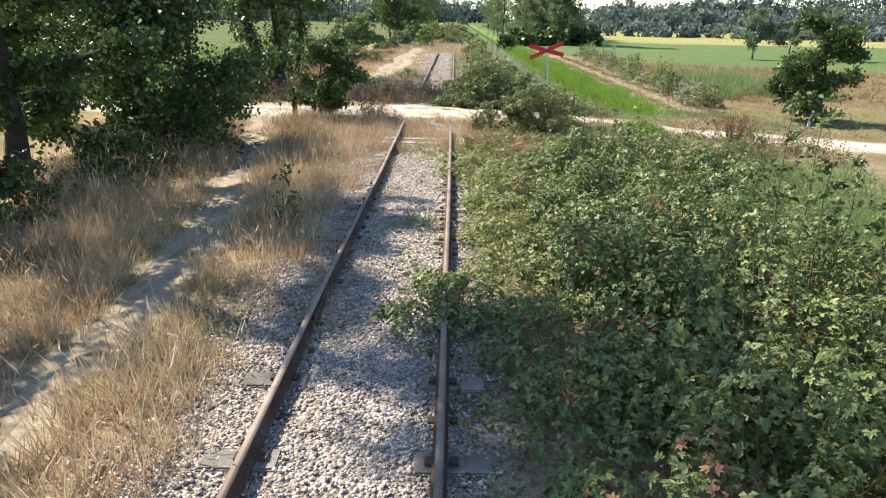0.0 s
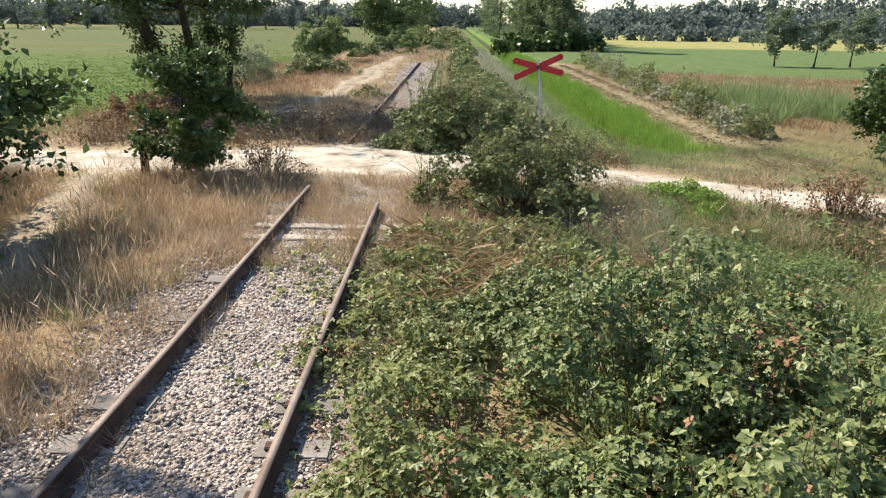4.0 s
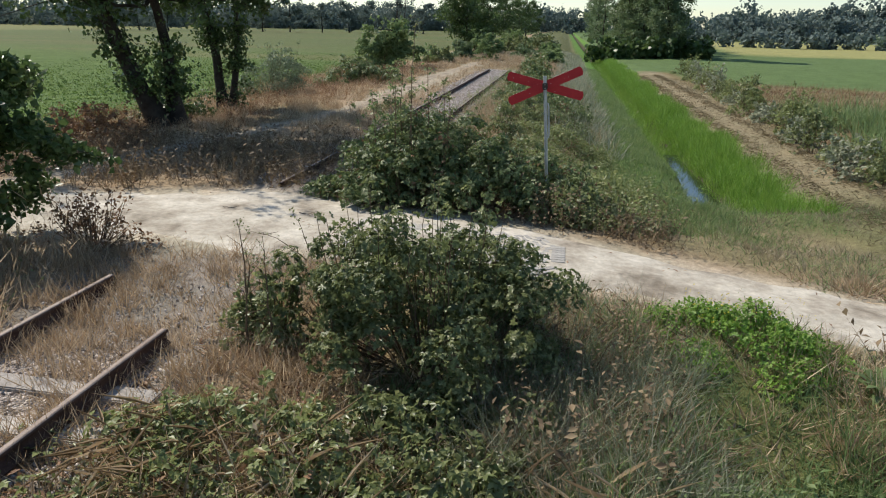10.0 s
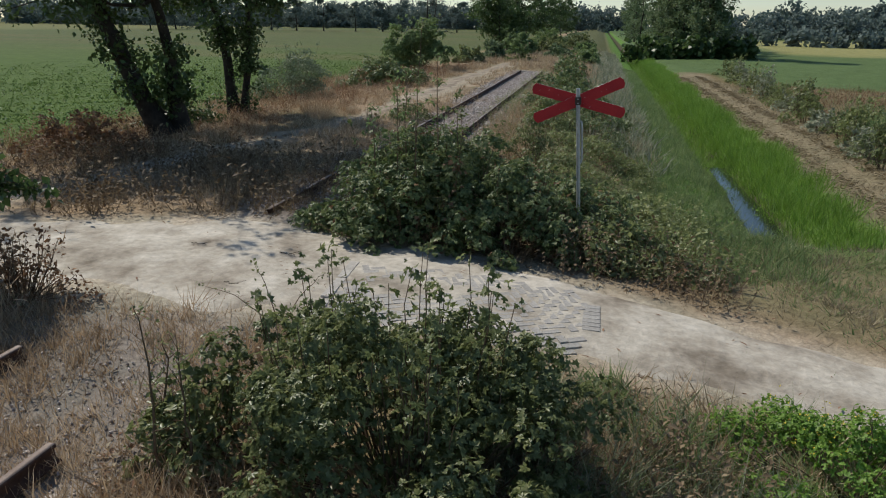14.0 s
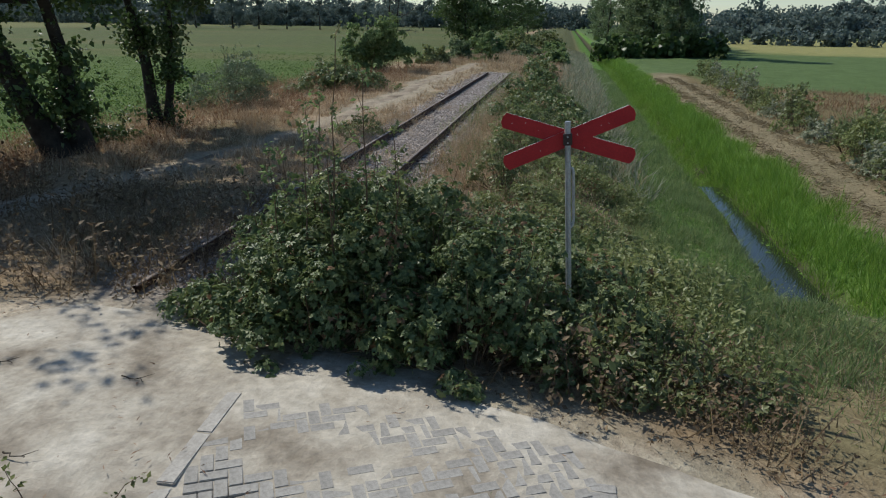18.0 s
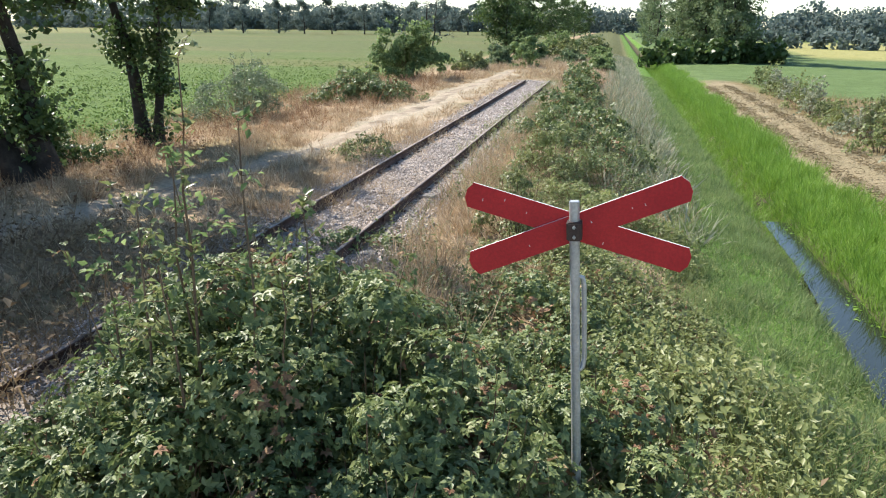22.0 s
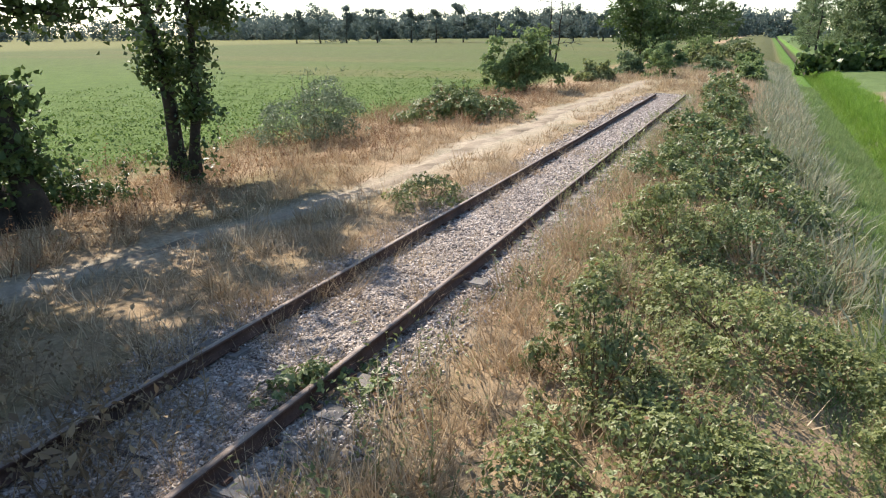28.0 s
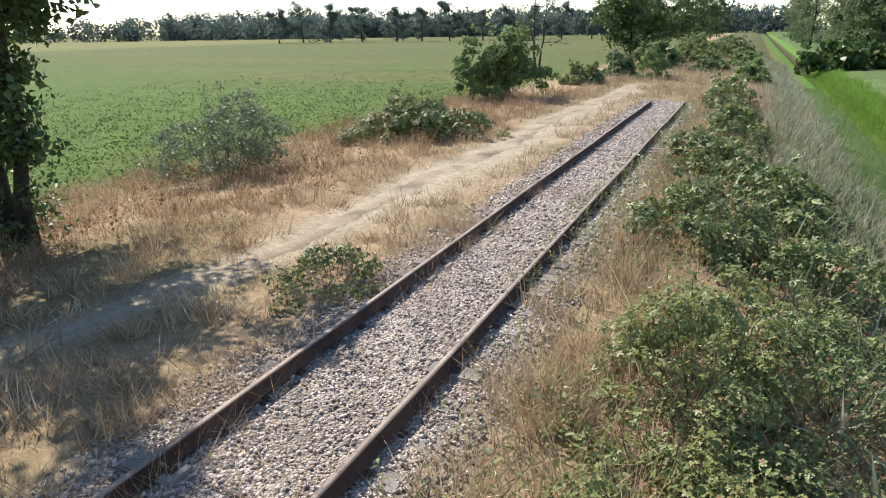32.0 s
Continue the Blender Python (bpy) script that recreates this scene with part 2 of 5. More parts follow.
def gravel_material():
    """Broken stone too small to lie singly: cells of many greys, each with its own relief, dusted with brown."""
    m, n, l, b = material("fine_gravel", 0.95, 0, 0.15)
    tc = n.new("ShaderNodeTexCoord")
    cols, relief = [], []
    for scale in (30, 55):
        v = n.new("ShaderNodeTexVoronoi")
        v.inputs["Scale"].default_value = scale
        l.new(tc.outputs["Object"], v.inputs["Vector"])
        bw = n.new("ShaderNodeRGBToBW")
        l.new(v.outputs["Color"], bw.inputs[0])
        r = ramp(n, [(0.2, (0.1, 0.088, 0.08)), (0.5, (0.27, 0.238, 0.215)), (0.8, (0.55, 0.5, 0.46))])
        l.new(bw.outputs[0], r.inputs[0])
        cols.append(r.outputs[0])
        relief.append(v.outputs["Distance"])
    patch = noise_node(n, l, 1.3, 5, 0.65)
    fac = ramp(n, [(0.4, (0, 0, 0)), (0.6, (1, 1, 1))])
    l.new(patch.outputs[0], fac.inputs[0])
    col = blend(n, l, "MIX", cols[0], cols[1], fac.outputs[0])
    dust = ramp(n, [(0.35, (0.8, 0.76, 0.7)), (0.65, (1.2, 1.17, 1.15))])
    l.new(noise_node(n, l, 0.7, 4).outputs[0], dust.inputs[0])
    l.new(blend(n, l, "MULTIPLY", col, dust.outputs[0], 1.0), b.inputs["Base Color"])
    k = n.new("ShaderNodeBump")
    k.invert = True
    k.inputs["Strength"].default_value, k.inputs["Distance"].default_value = 1.0, 0.035
    l.new(relief[0], k.inputs["Height"])
    l.new(k.outputs[0], b.inputs["Normal"])
    return m


def water_material():
    m, n, l, b = material("ditch_water", 0.04, 0, 0.5)
    b.inputs["Base Color"].default_value = (0.02, 0.025, 0.018, 1)
    w = noise_node(n, l, 5, 3)
    bump(n, l, b, w.outputs[0], 0.06, 0.02)
    return m


WATER = water_material()
GRAVEL = gravel_material()


# ---- mesh helpers ----
def np_mesh(name, verts, faces):
    verts, faces = np.asarray(verts, np.float32), np.asarray(faces, np.int32)
    me = bpy.data.meshes.new(name)
    me.vertices.add(len(verts))
    me.vertices.foreach_set("co", verts.ravel())
    me.loops.add(faces.size)
    me.loops.foreach_set("vertex_index", faces.ravel())
    me.polygons.add(len(faces))
    me.polygons.foreach_set("loop_start", np.arange(len(faces), dtype=np.int32) * faces.shape[1])
    me.update(calc_edges=True)
    return me


def put(name, me, mat, parent=None, label="", smooth=False):
    ob = new(name, me)
    if mat and not me.materials:
        me.materials.append(mat)
    if smooth:
        me.polygons.foreach_set("use_smooth", np.ones(len(me.polygons), bool))
    if parent:
        ob.parent = parent
    if label:
        ob["label"] = label
    return ob


def part(name, bm, mat, parent, label="", smooth=False):
    me = bpy.data.meshes.new(name)
    bm.to_mesh(me)
    bm.free()
    return put(name, me, mat, parent, label, smooth)


def empty(name, at=(0, 0, 0), **tags):
    e = new(name)
    e.location = at
    e.empty_display_size = 0.2
    return tagged(e, **tags)


def box(size, at=(0, 0, 0), bevel=0.0, turn=None):
    bm = bmesh.new()
    bmesh.ops.create_cube(bm, size=1)
    bmesh.ops.scale(bm, vec=size, verts=bm.verts)
    if bevel:
        bmesh.ops.bevel(bm, geom=bm.edges[:], offset=bevel, segments=2, affect="EDGES")
    if turn:
        bmesh.ops.transform(bm, matrix=turn, verts=bm.verts)
    bmesh.ops.translate(bm, vec=at, verts=bm.verts)
    return bm


def scatter(template, faces, pos, normal, size, spin=None):
    """Copies of a small template (z along the normal) joined into vertex and face arrays."""
    n = len(pos)
    z = normal / np.linalg.norm(normal, axis=1, keepdims=True).clip(1e-6)
    ref = np.where(np.abs(z[:, 2:]) < 0.9, np.array([[0, 0, 1.0]]), np.array([[1.0, 0, 0]]))
    x = np.cross(ref, z)
    x /= np.linalg.norm(x, axis=1, keepdims=True)
    y = np.cross(z, x)
    a = rng.uniform(0, 2 * np.pi, n) if spin is None else spin
    c, s = np.cos(a)[:, None], np.sin(a)[:, None]
    x, y = c * x + s * y, c * y - s * x
    size = np.asarray(size, float)
    size = size.reshape(n, -1) * np.ones((n, 3))
    t = template[None] * size[:, None]
    v = t[..., :1] * x[:, None] + t[..., 1:2] * y[:, None] + t[..., 2:] * z[:, None] + pos[:, None]
    f = faces[None] + (np.arange(n) * len(template))[:, None, None]
    return v.reshape(-1, 3), f.reshape(-1, faces.shape[1])


def leaf_shape(fold=0.18, wide=0.32):
    return np.array([[0, 0, 0], [-wide, 0.45, fold], [0, 1, -0.08], [wide, 0.45, fold]]), np.array([[0, 2, 1], [0, 3, 2]])


def compound(k, spread, fold=0.15, wide=0.34):
    """k leaflets round one stalk."""
    v, f = [], []
    lv, lf = leaf_shape(fold, wide)
    for i in range(k):
        a = (i - (k - 1) / 2) * spread
        c, s = math.cos(a), math.sin(a)
        scale = 1.0 if abs(a) < 0.1 else 0.85
        w = lv * scale
        v.append(np.stack([c * w[:, 0] + s * w[:, 1], -s * w[:, 0] + c * w[:, 1] + 0.1, w[:, 2]], 1))
        f.append(lf + len(lv) * i)
    return np.concatenate(v), np.concatenate(f)


def clump(k, seed, wide=0.3, reach=0.4):
    """k leaves about a twig's end, within a ball of radius about 1."""
    r = np.random.default_rng(seed)
    lv, lf = leaf_shape(0.12, wide)
    v, f = [], []
    for i in range(k):
        q = Euler(r.uniform(-math.pi, math.pi, 3)).to_matrix()
        at = r.normal(0, reach, 3)
        v.append(lv @ np.array(q).T * r.uniform(0.45, 0.75) + at)
        f.append(lf + 4 * i)
    return np.concatenate(v), np.concatenate(f)


BLADE = np.array([[-0.5, 0, 0], [0.5, 0, 0], [0, 0.3, 1.0]]), np.array([[0, 1, 2]])
BENT = np.array([[-0.5, 0, 0], [0.5, 0, 0], [-0.4, 0.1, 0.55], [0.4, 0.1, 0.55], [0, 0.42, 1.0]]), np.array([[0, 1, 3], [0, 3, 2], [2, 3, 4]])


def tube(points, radii, sides=7, wobble=0.0):
    """A tapered limb through the points."""
    p, rad = np.asarray(points, float), np.asarray(radii, float)
    t = np.gradient(p, axis=0)
    t /= np.linalg.norm(t, axis=1, keepdims=True).clip(1e-6)
    ref = np.array([1.0, 0.13, 0.05]) if abs(t[0, 0]) < 0.8 else np.array([0.1, 1.0, 0.05])
    x = np.cross(t, ref)
    x /= np.linalg.norm(x, axis=1, keepdims=True)
    y = np.cross(t, x)
    a = np.linspace(0, 2 * np.pi, sides, endpoint=False)
    bumpy = 1 + wobble * rng.normal(0, 1, (len(p), sides))
    ring = p[:, None] + (rad[:, None] * bumpy)[..., None] * (np.cos(a)[None, :, None] * x[:, None] + np.sin(a)[None, :, None] * y[:, None])
    i, j = np.meshgrid(np.arange(len(p) - 1), np.arange(sides), indexing="ij")
    k = (j + 1) % sides
    f = np.stack([i * sides + j, i * sides + k, (i + 1) * sides + k, (i + 1) * sides + j], -1).reshape(-1, 4)
    return ring.reshape(-1, 3), f


def join(pieces):
    v, f, n = [], [], 0
    for a, b in pieces:
        v.append(a)
        f.append(b + n)
        n += len(a)
    return np.concatenate(v), np.concatenate(f)


# ---- the lie of the land ----
def sm(a, b, x):
    t = np.clip((np.asarray(x, float) - a) / (b - a), 0, 1)
    return t * t * (3 - 2 * t)


def rough_at(x, y, scale=1.0):
    """A cheap smooth noise, about -1 to 1."""
    x, y = np.asarray(x, float) * scale, np.asarray(y, float) * scale
    return 0.4 * np.sin(1.3 * x + 0.7 * y + 1) + 0.3 * np.sin(-0.9 * x + 1.7 * y + 2) + 0.2 * np.sin(2.9 * x + 2.3 * y) + 0.2 * np.sin(3.7 * x - 3.1 * y + 4)


ROAD_X, ROAD_Y = [-60, -15, -8.5, -4.5, -1, 1, 4, 6, 8, 10.5, 14, 40], [31, 24.8, 23.4, 23.3, 24.0, 23.9, 23.4, 22.8, 22.2, 21.7, 20.8, 13]
ROAD_W = [1.3, 1.2, 1.1, 1.25, 1.6, 1.6, 1.1, 0.85, 0.85, 0.85, 0.95, 1.3]


def road_gap(x, y):
    return np.abs(y - np.interp(x, ROAD_X, ROAD_Y)) * 0.92


def path_x(y):
    return np.interp(y, [0, 4.3, 6, 8.2, 10, 12.6, 16.4, 18, 22, 26, 30, 34, 35.5, 37.5, 41, 47, 52, 58, 70, 110], [-3.2, -3.0, -2.8, -3.15, -3.15, -3.75, -4.4, -4.85, -5.5, -5.9, -5.6, -4.7, -4.6, -4.0, -3.6, -3.8, -3.4, -3.8, -3.2, -3.2])


def land(x, y):
    x, y = np.asarray(x, float), np.asarray(y, float)
    left = np.interp(x, [-40, -13, -9, -6, -4, -2.2, -1.3], [-0.35, -0.35, -0.25, -0.08, -0.12, -0.03, -0.05])
    plain = np.interp(x, [1.3, 3, 5, 7, 12, 40], [-0.05, -0.12, -0.3, -0.45, -0.55, -0.6])
    ditch = np.interp(x, [1.3, 3, 4.3, 5.8, 8.0, 8.35, 8.8, 9.2, 9.4, 10.2, 12.3, 14, 40], [-0.05, -0.15, -0.45, -0.95, -1.2, -1.42, -1.75, -1.48, -1.12, -0.78, -0.58, -0.6, -0.6])
    w = sm(28.4, 30.6, y)
    right = plain * (1 - w) + ditch * w
    z = np.where(x < 0, left, right)
    r = 1 - sm(1.6, 4.2, road_gap(x, y))
    z = z * (1 - r) + np.interp(x, [-30, -12, -5, 0, 4, 9, 16, 40], [-0.2, 0, 0.1, 0.06, 0.02, -0.25, -0.45, -0.6]) * r
    calm = sm(1.3, 2.2, np.abs(x)) * sm(1.2, 2.2, road_gap(x, y))
    return z + calm * (0.05 * rough_at(x, y, 0.9) + 0.03 * rough_at(x, y, 2.7))


def axis_steps(lo, a, b, hi, step, grow=1.16):
    mid = np.arange(a, b + step / 2, step)
    out, d, x = [], step, b
    while x < hi:
        d *= grow
        x += d
        out.append(x)
    before, d, x = [], step, a
    while x > lo:
        d *= grow
        x -= d
        before.append(x)
    return np.array(before[::-1] + list(mid) + out)


def build_ground():
    xs, ys = axis_steps(-1500, -14, 16, 1500, 0.25), axis_steps(-200, -2, 84, 3000, 0.4)
    X, Y = np.meshgrid(xs, ys)
    x, y = X.ravel(), Y.ravel()
    v = np.stack([x, y, land(x, y)], 1)
    i, j = np.meshgrid(np.arange(len(ys) - 1), np.arange(len(xs) - 1), indexing="ij")
    a = i * len(xs) + j
    f = np.stack([a, a + 1, a + len(xs) + 1, a + len(xs)], -1).reshape(-1, 4)
    me = np_mesh("ground", v, f)
    n = rough_at(x, y, 0.35)
    e = 0.5 * rough_at(x, y, 1.5)
    col = np.zeros((len(x), 3)) + (0.31, 0.235, 0.155)

    def lay(mask, c):
        col[:] = col * (1 - mask[:, None]) + np.array(c) * mask[:, None]

    lay(sm(0.1, 0.7, n) * 0.5, (0.14, 0.13, 0.06))
    lay(sm(-9.5, -12.5, x + e) * sm(25, 29, y + 0.2 * (x + 10)), (0.085, 0.135, 0.034))           # crop field
    lay(sm(-9.5, -12.5, x + e) * sm(50, 130, y) * (0.75 + 0.25 * n), (0.1, 0.112, 0.05))
    lay(sm(-9.5, -12.5, x + e) * (1 - sm(25, 29, y + 0.2 * (x + 10))), (0.16, 0.15, 0.07))
    lay(sm(-9.5, -12.5, x + e) * sm(0.15, 0.55, rough_at(0.25 * x, y, 0.12)) * sm(30, 40, y) * 0.5, (0.14, 0.13, 0.06))   # drier bands
    lay(sm(-150, -175, x) * 0.7, (0.19, 0.19, 0.08))
    lay(sm(2.4, 4.0, x + e) * (1 - sm(20, 22, y)), (0.12, 0.13, 0.05))
    lay(sm(5.8, 6.6, x + e * 0.4) * sm(26.5, 29, y), (0.1, 0.19, 0.04))                        # grass by the ditch
    lay((1 - sm(0.35, 0.6, np.abs(x - 8.85))) * sm(29.4, 30.4, y), (0.06, 0.055, 0.035))             # wet mud
    lay(sm(10.2, 10.8, x + e * 0.4), (0.235, 0.2, 0.13))                                        # mown strip
    lay(sm(12.8, 13.6, x + e), (0.175, 0.14, 0.075))                                              # stubble
    far = sm(60, 64, y + 0.45 * (x - 30) + 1.5 * e)
    lay(sm(13.5, 15, x) * far, (0.1, 0.15, 0.058))
    lay(sm(10.2, 10.8, x + e * 0.4) * sm(78, 82, y), (0.1, 0.15, 0.058))
    lay(sm(30, 33, x - 0.1 * (y - 130) + e) * sm(128, 131, y + 0.1 * (x - 40) + e) * (1 - sm(240, 246, y)), (0.27, 0.265, 0.11))  # yellow crop
    lay((1 - sm(1.2, 1.75, np.abs(x) + 0.2 * e)) * (1 - sm(64, 72, y)), (0.26, 0.235, 0.21))  # under the ballast
    lay((1 - sm(2.5, 4.5, np.abs(x + 2) + 0.5 * e)) * sm(60, 74, y) * (1 - sm(100, 130, y)), (0.2, 0.165, 0.095))                            # dry grass over the far rails
    lay((1 - sm(5.5, 7.5, np.abs(x))) * sm(78, 95, y), (0.11, 0.12, 0.055))                     # scrub beyond the last rails
    lay(sm(5.5, 7, x + e) * sm(23.8, 25, y + 0.25 * (x - 6) + 0.4 * e) * (1 - sm(30, 33, y + e)) * (0.55 + 0.35 * n), (0.14, 0.15, 0.065))   # rough grass by the road
    road = 1 - sm(np.interp(x, ROAD_X, ROAD_W) - 0.25, np.interp(x, ROAD_X, ROAD_W) + 0.5, road_gap(x, y) + 0.3 * e)
    lay(road, (0.46, 0.41, 0.33))
    pw = 0.38 + 0.3 * sm(36, 48, y)
    lay((1 - sm(pw - 0.15, pw + 0.35, np.abs(x - path_x(y)) + 0.25 * e)) * 0.9 * (1 - sm(74, 80, y)), (0.36, 0.315, 0.25))
    lay((1 - sm(0.5, 1.6, np.abs(x + 3.1) + 0.3 * e)) * sm(36, 50, y) * (1 - sm(72, 82, y)) * 0.8, (0.34, 0.3, 0.235))
    at = me.color_attributes.new("soil", "FLOAT_COLOR", "POINT")
    at.data.foreach_set("color", np.concatenate([col, np.ones((len(x), 1))], 1).astype(np.float32).ravel())
    g = put("ground", me, SOIL, smooth=True)
    tagged(g, "dry earth, stubble and grassland round the old railway", "ground", kind="structure")


def ribbon(name, mat, mid, half, ts, lift, label, category, ruts=0.0):
    """A worn strip along mid(t), wavering at its edges."""
    ts = np.asarray(ts)
    c = np.array([mid(t) for t in ts])
    d = np.gradient(c, axis=0)
    d /= np.linalg.norm(d, axis=1, keepdims=True)
    nrm = np.stack([-d[:, 1], d[:, 0]], 1)
    k = 21
    u = np.linspace(-1, 1, k)
    w = np.array([half(t) for t in ts])
    wl, wr = w * (1 + 0.22 * rough_at(ts * 1.7, ts * 0)), w * (1 + 0.22 * rough_at(ts * 1.7 + 30, ts * 0))
    side = np.where(u[None] < 0, wl[:, None], wr[:, None]) * u[None]
    p = c[:, None] + nrm[:, None] * side[..., None]
    z = land(p[..., 0], p[..., 1]) + lift - 0.07 * np.abs(u[None]) ** 3
    worn = sm(2.2, 3.4, np.abs(ts - 3.1))[:, None]
    z = z + worn * (0.008 * rough_at(p[..., 0], p[..., 1], 4.3) - ruts * np.exp(-((np.abs(u[None]) - 0.5) / 0.14) ** 2) * (1 + 0.5 * rough_at(p[..., 0], p[..., 1], 1.1)))
    v = np.concatenate([p, z[..., None]], -1).reshape(-1, 3)
    i, j = np.meshgrid(np.arange(len(ts) - 1), np.arange(k - 1), indexing="ij")
    a = i * k + j
    f = np.stack([a, a + k, a + k + 1, a + 1], -1).reshape(-1, 4)
    ob = put(name, np_mesh(name, v, f), mat, smooth=True)
    return tagged(ob, label, category, kind="structure")


build_ground()
ribbon("road", SAND, lambda t: (t, float(np.interp(t, ROAD_X, ROAD_Y))), lambda t: float(np.interp(t, ROAD_X, ROAD_W)), np.arange(-40, 30, 0.2), 0.055,
       "pale sandy farm track crossing the rails", "road", 0.028)
ribbon("footpath", EARTH, lambda t: (float(path_x(t)), t), lambda t: 0.22 + 0.25 * float(sm(36, 48, t)), np.arange(-1, 78, 0.3), 0.02, "narrow trodden sand path beside the rails", "path")


# ---- railway ----
RAIL_Z = 0.15


def build_track():
    track = empty("railway_track", (0, 0, 0), label="disused rusty single railway track on grey ballast", category="railway track")
    prof = np.array([(-0.062, 0), (0.062, 0), (0.062, 0.012), (0.012, 0.03), (0.01, 0.105), (0.033, 0.118), (0.033, 0.15), (-0.033, 0.15), (-0.033, 0.118), (-0.01, 0.105), (-0.012, 0.03), (-0.062, 0.012)])
    for x in (-0.75, 0.75):
        for y0, y1 in ((-4.2 if x < 0 else -4.5, 21.0 if x < 0 else 19.6), (26.1, 66)):
            ys = np.arange(y0, y1, 1.0)
            v = np.concatenate([np.stack([x + prof[:, 0] + 0.012 * rough_at(y * 0.4, x), np.full(12, y), prof[:, 1] - 0.0 + 0.008 * rough_at(y * 0.5, x + 3)], 1) for y in ys])
            i, j = np.meshgrid(np.arange(len(ys) - 1), np.arange(12), indexing="ij")
            k = (j + 1) % 12
            f = np.stack([i * 12 + j, i * 12 + k, (i + 1) * 12 + k, (i + 1) * 12 + j], -1).reshape(-1, 4)
            me = np_mesh("rail", v, f)
            me.materials.append(RUST)
            me.materials.append(RAILTOP)
            me.polygons.foreach_set("material_index", ((np.arange(len(f)) % 12) == 6).astype(np.int32))
            put("rail", me, None, track, "rust-brown steel rail with a worn top")
    plate = bpy.data.meshes.new("fishplate")
    bm = box((0.02, 0.5, 0.075), (0, 0, 0), 0.006)
    bm.to_mesh(plate)
    bm.free()
    plate.materials.append(RUST)
    for y in (6.3, 15.1, 33.0, 41.8, 50.6):
        for x in (-0.75, 0.75):
            for s in (-0.028, 0.028):
                o = put("fishplate", plate, None, track)
                o.location = (x + s, y + (0.25 if x > 0 else 0), 0.068)
    block = bpy.data.meshes.new("sleeper_block")
    bm = box((0.62, 0.27, 0.16), (0, 0, 0), 0.015)
    bm.to_mesh(block)
    bm.free()
    block.materials.append(CONCRETE)
    bar = bpy.data.meshes.new("tie_bar")
    bm = box((0.95, 0.05, 0.05), (0, 0, 0), 0.004)
    bm.to_mesh(bar)
    bm.free()
    bar.materials.append(DARKSTEEL)
    wood = bpy.data.meshes.new("timber_sleeper")
    bm = box((2.5, 0.24, 0.15), (0, 0, 0), 0.012)
    bm.to_mesh(wood)
    bm.free()
    wood.materials.append(OLDWOOD)
    clip = bpy.data.meshes.new("rail_clip")
    bm = box((0.07, 0.1, 0.035), (0, 0, 0), 0.008)
    bm.to_mesh(clip)
    bm.free()
    clip.materials.append(RUST)
    r = random.Random(3)
    for k in range(120):
        y = -2.6 + 0.62 * k
        if 20.4 < y < 26.4 or y > 68:
            continue
        if 16.9 < y < 20.4:
            o = put("sleeper", wood, None, track, "bleached timber sleeper")
            o.location = (r.uniform(-0.03, 0.03), y, (-0.09 if 17.3 < y < 18.5 else -0.14) + r.uniform(0.0, 0.02))
            o.rotation_euler = (0, 0, r.uniform(-0.02, 0.02))
            continue
        dz = r.uniform(-0.06, 0.008)
        for x in (-0.84, 0.84):
            o = put("sleeper_block", block, None, track)
            o.location = (x + r.uniform(-0.02, 0.02), y, -0.08 + dz)
            o.rotation_euler = (0, 0, r.uniform(-0.03, 0.03))
            if y < 50:
                for s in (-0.1, 0.1):
                    c = put("rail_clip", clip, None, o)
                    c.location = (s - (x - math.copysign(0.75, x)), 0, 0.095)
        o = put("tie_bar", bar, None, track)
        o.location = (0, y, -0.062 + 0.3 * dz)


def build_ballast():
    cube = np.array([[-1, -0.6, -0.25], [0.8, -0.9, 0.15], [1, 0.6, -0.2], [-0.6, 0.9, 0.3], [0.35, -0.2, 0.6], [-0.2, 0.2, -0.7]]) * 0.58
    quads = np.array([[0, 1, 4], [1, 2, 4], [2, 3, 4], [3, 0, 4], [1, 0, 5], [2, 1, 5], [3, 2, 5], [0, 3, 5]])
    pieces = []
    for y0, y1, dens, size in ((2.0, 17.5, 420, 0.036), (17.5, 21, 110, 0.03), (26.6, 42, 400, 0.036), (42, 67, 130, 0.058)):
        n = int((y1 - y0) * 3.85 * dens)
        x, y = rng.uniform(-2.2, 1.65, n), rng.uniform(y0, y1, n)
        keep = (np.abs(np.abs(x) - 0.75) > 0.05) & (rng.random(n) < 1 - sm(1.35, 1.75, np.where(x < 0, -x - 0.4 * (y < 20), x + 0.35 * (y < 20)) + 0.2 * rough_at(x, y, 2)))
        x, y = x[keep], y[keep]
        z = land(x, y) + rng.uniform(-0.014, 0.01, len(x)) + 0.018
        nrm = rng.normal(0, 0.8, (len(x), 3)) + (0, 0, 0.5)
        s = size * rng.uniform(0.55, 1.35, (len(x), 1)) * rng.uniform(0.7, 1.2, (len(x), 3))
        pieces.append(scatter(cube, quads, np.stack([x, y, z], 1), nrm, s))
    ob = put("ballast", np_mesh("ballast", *join(pieces)), STONE)
    tagged(ob, "grey crushed stone ballast between rusty rails", "ballast", kind="stuff")


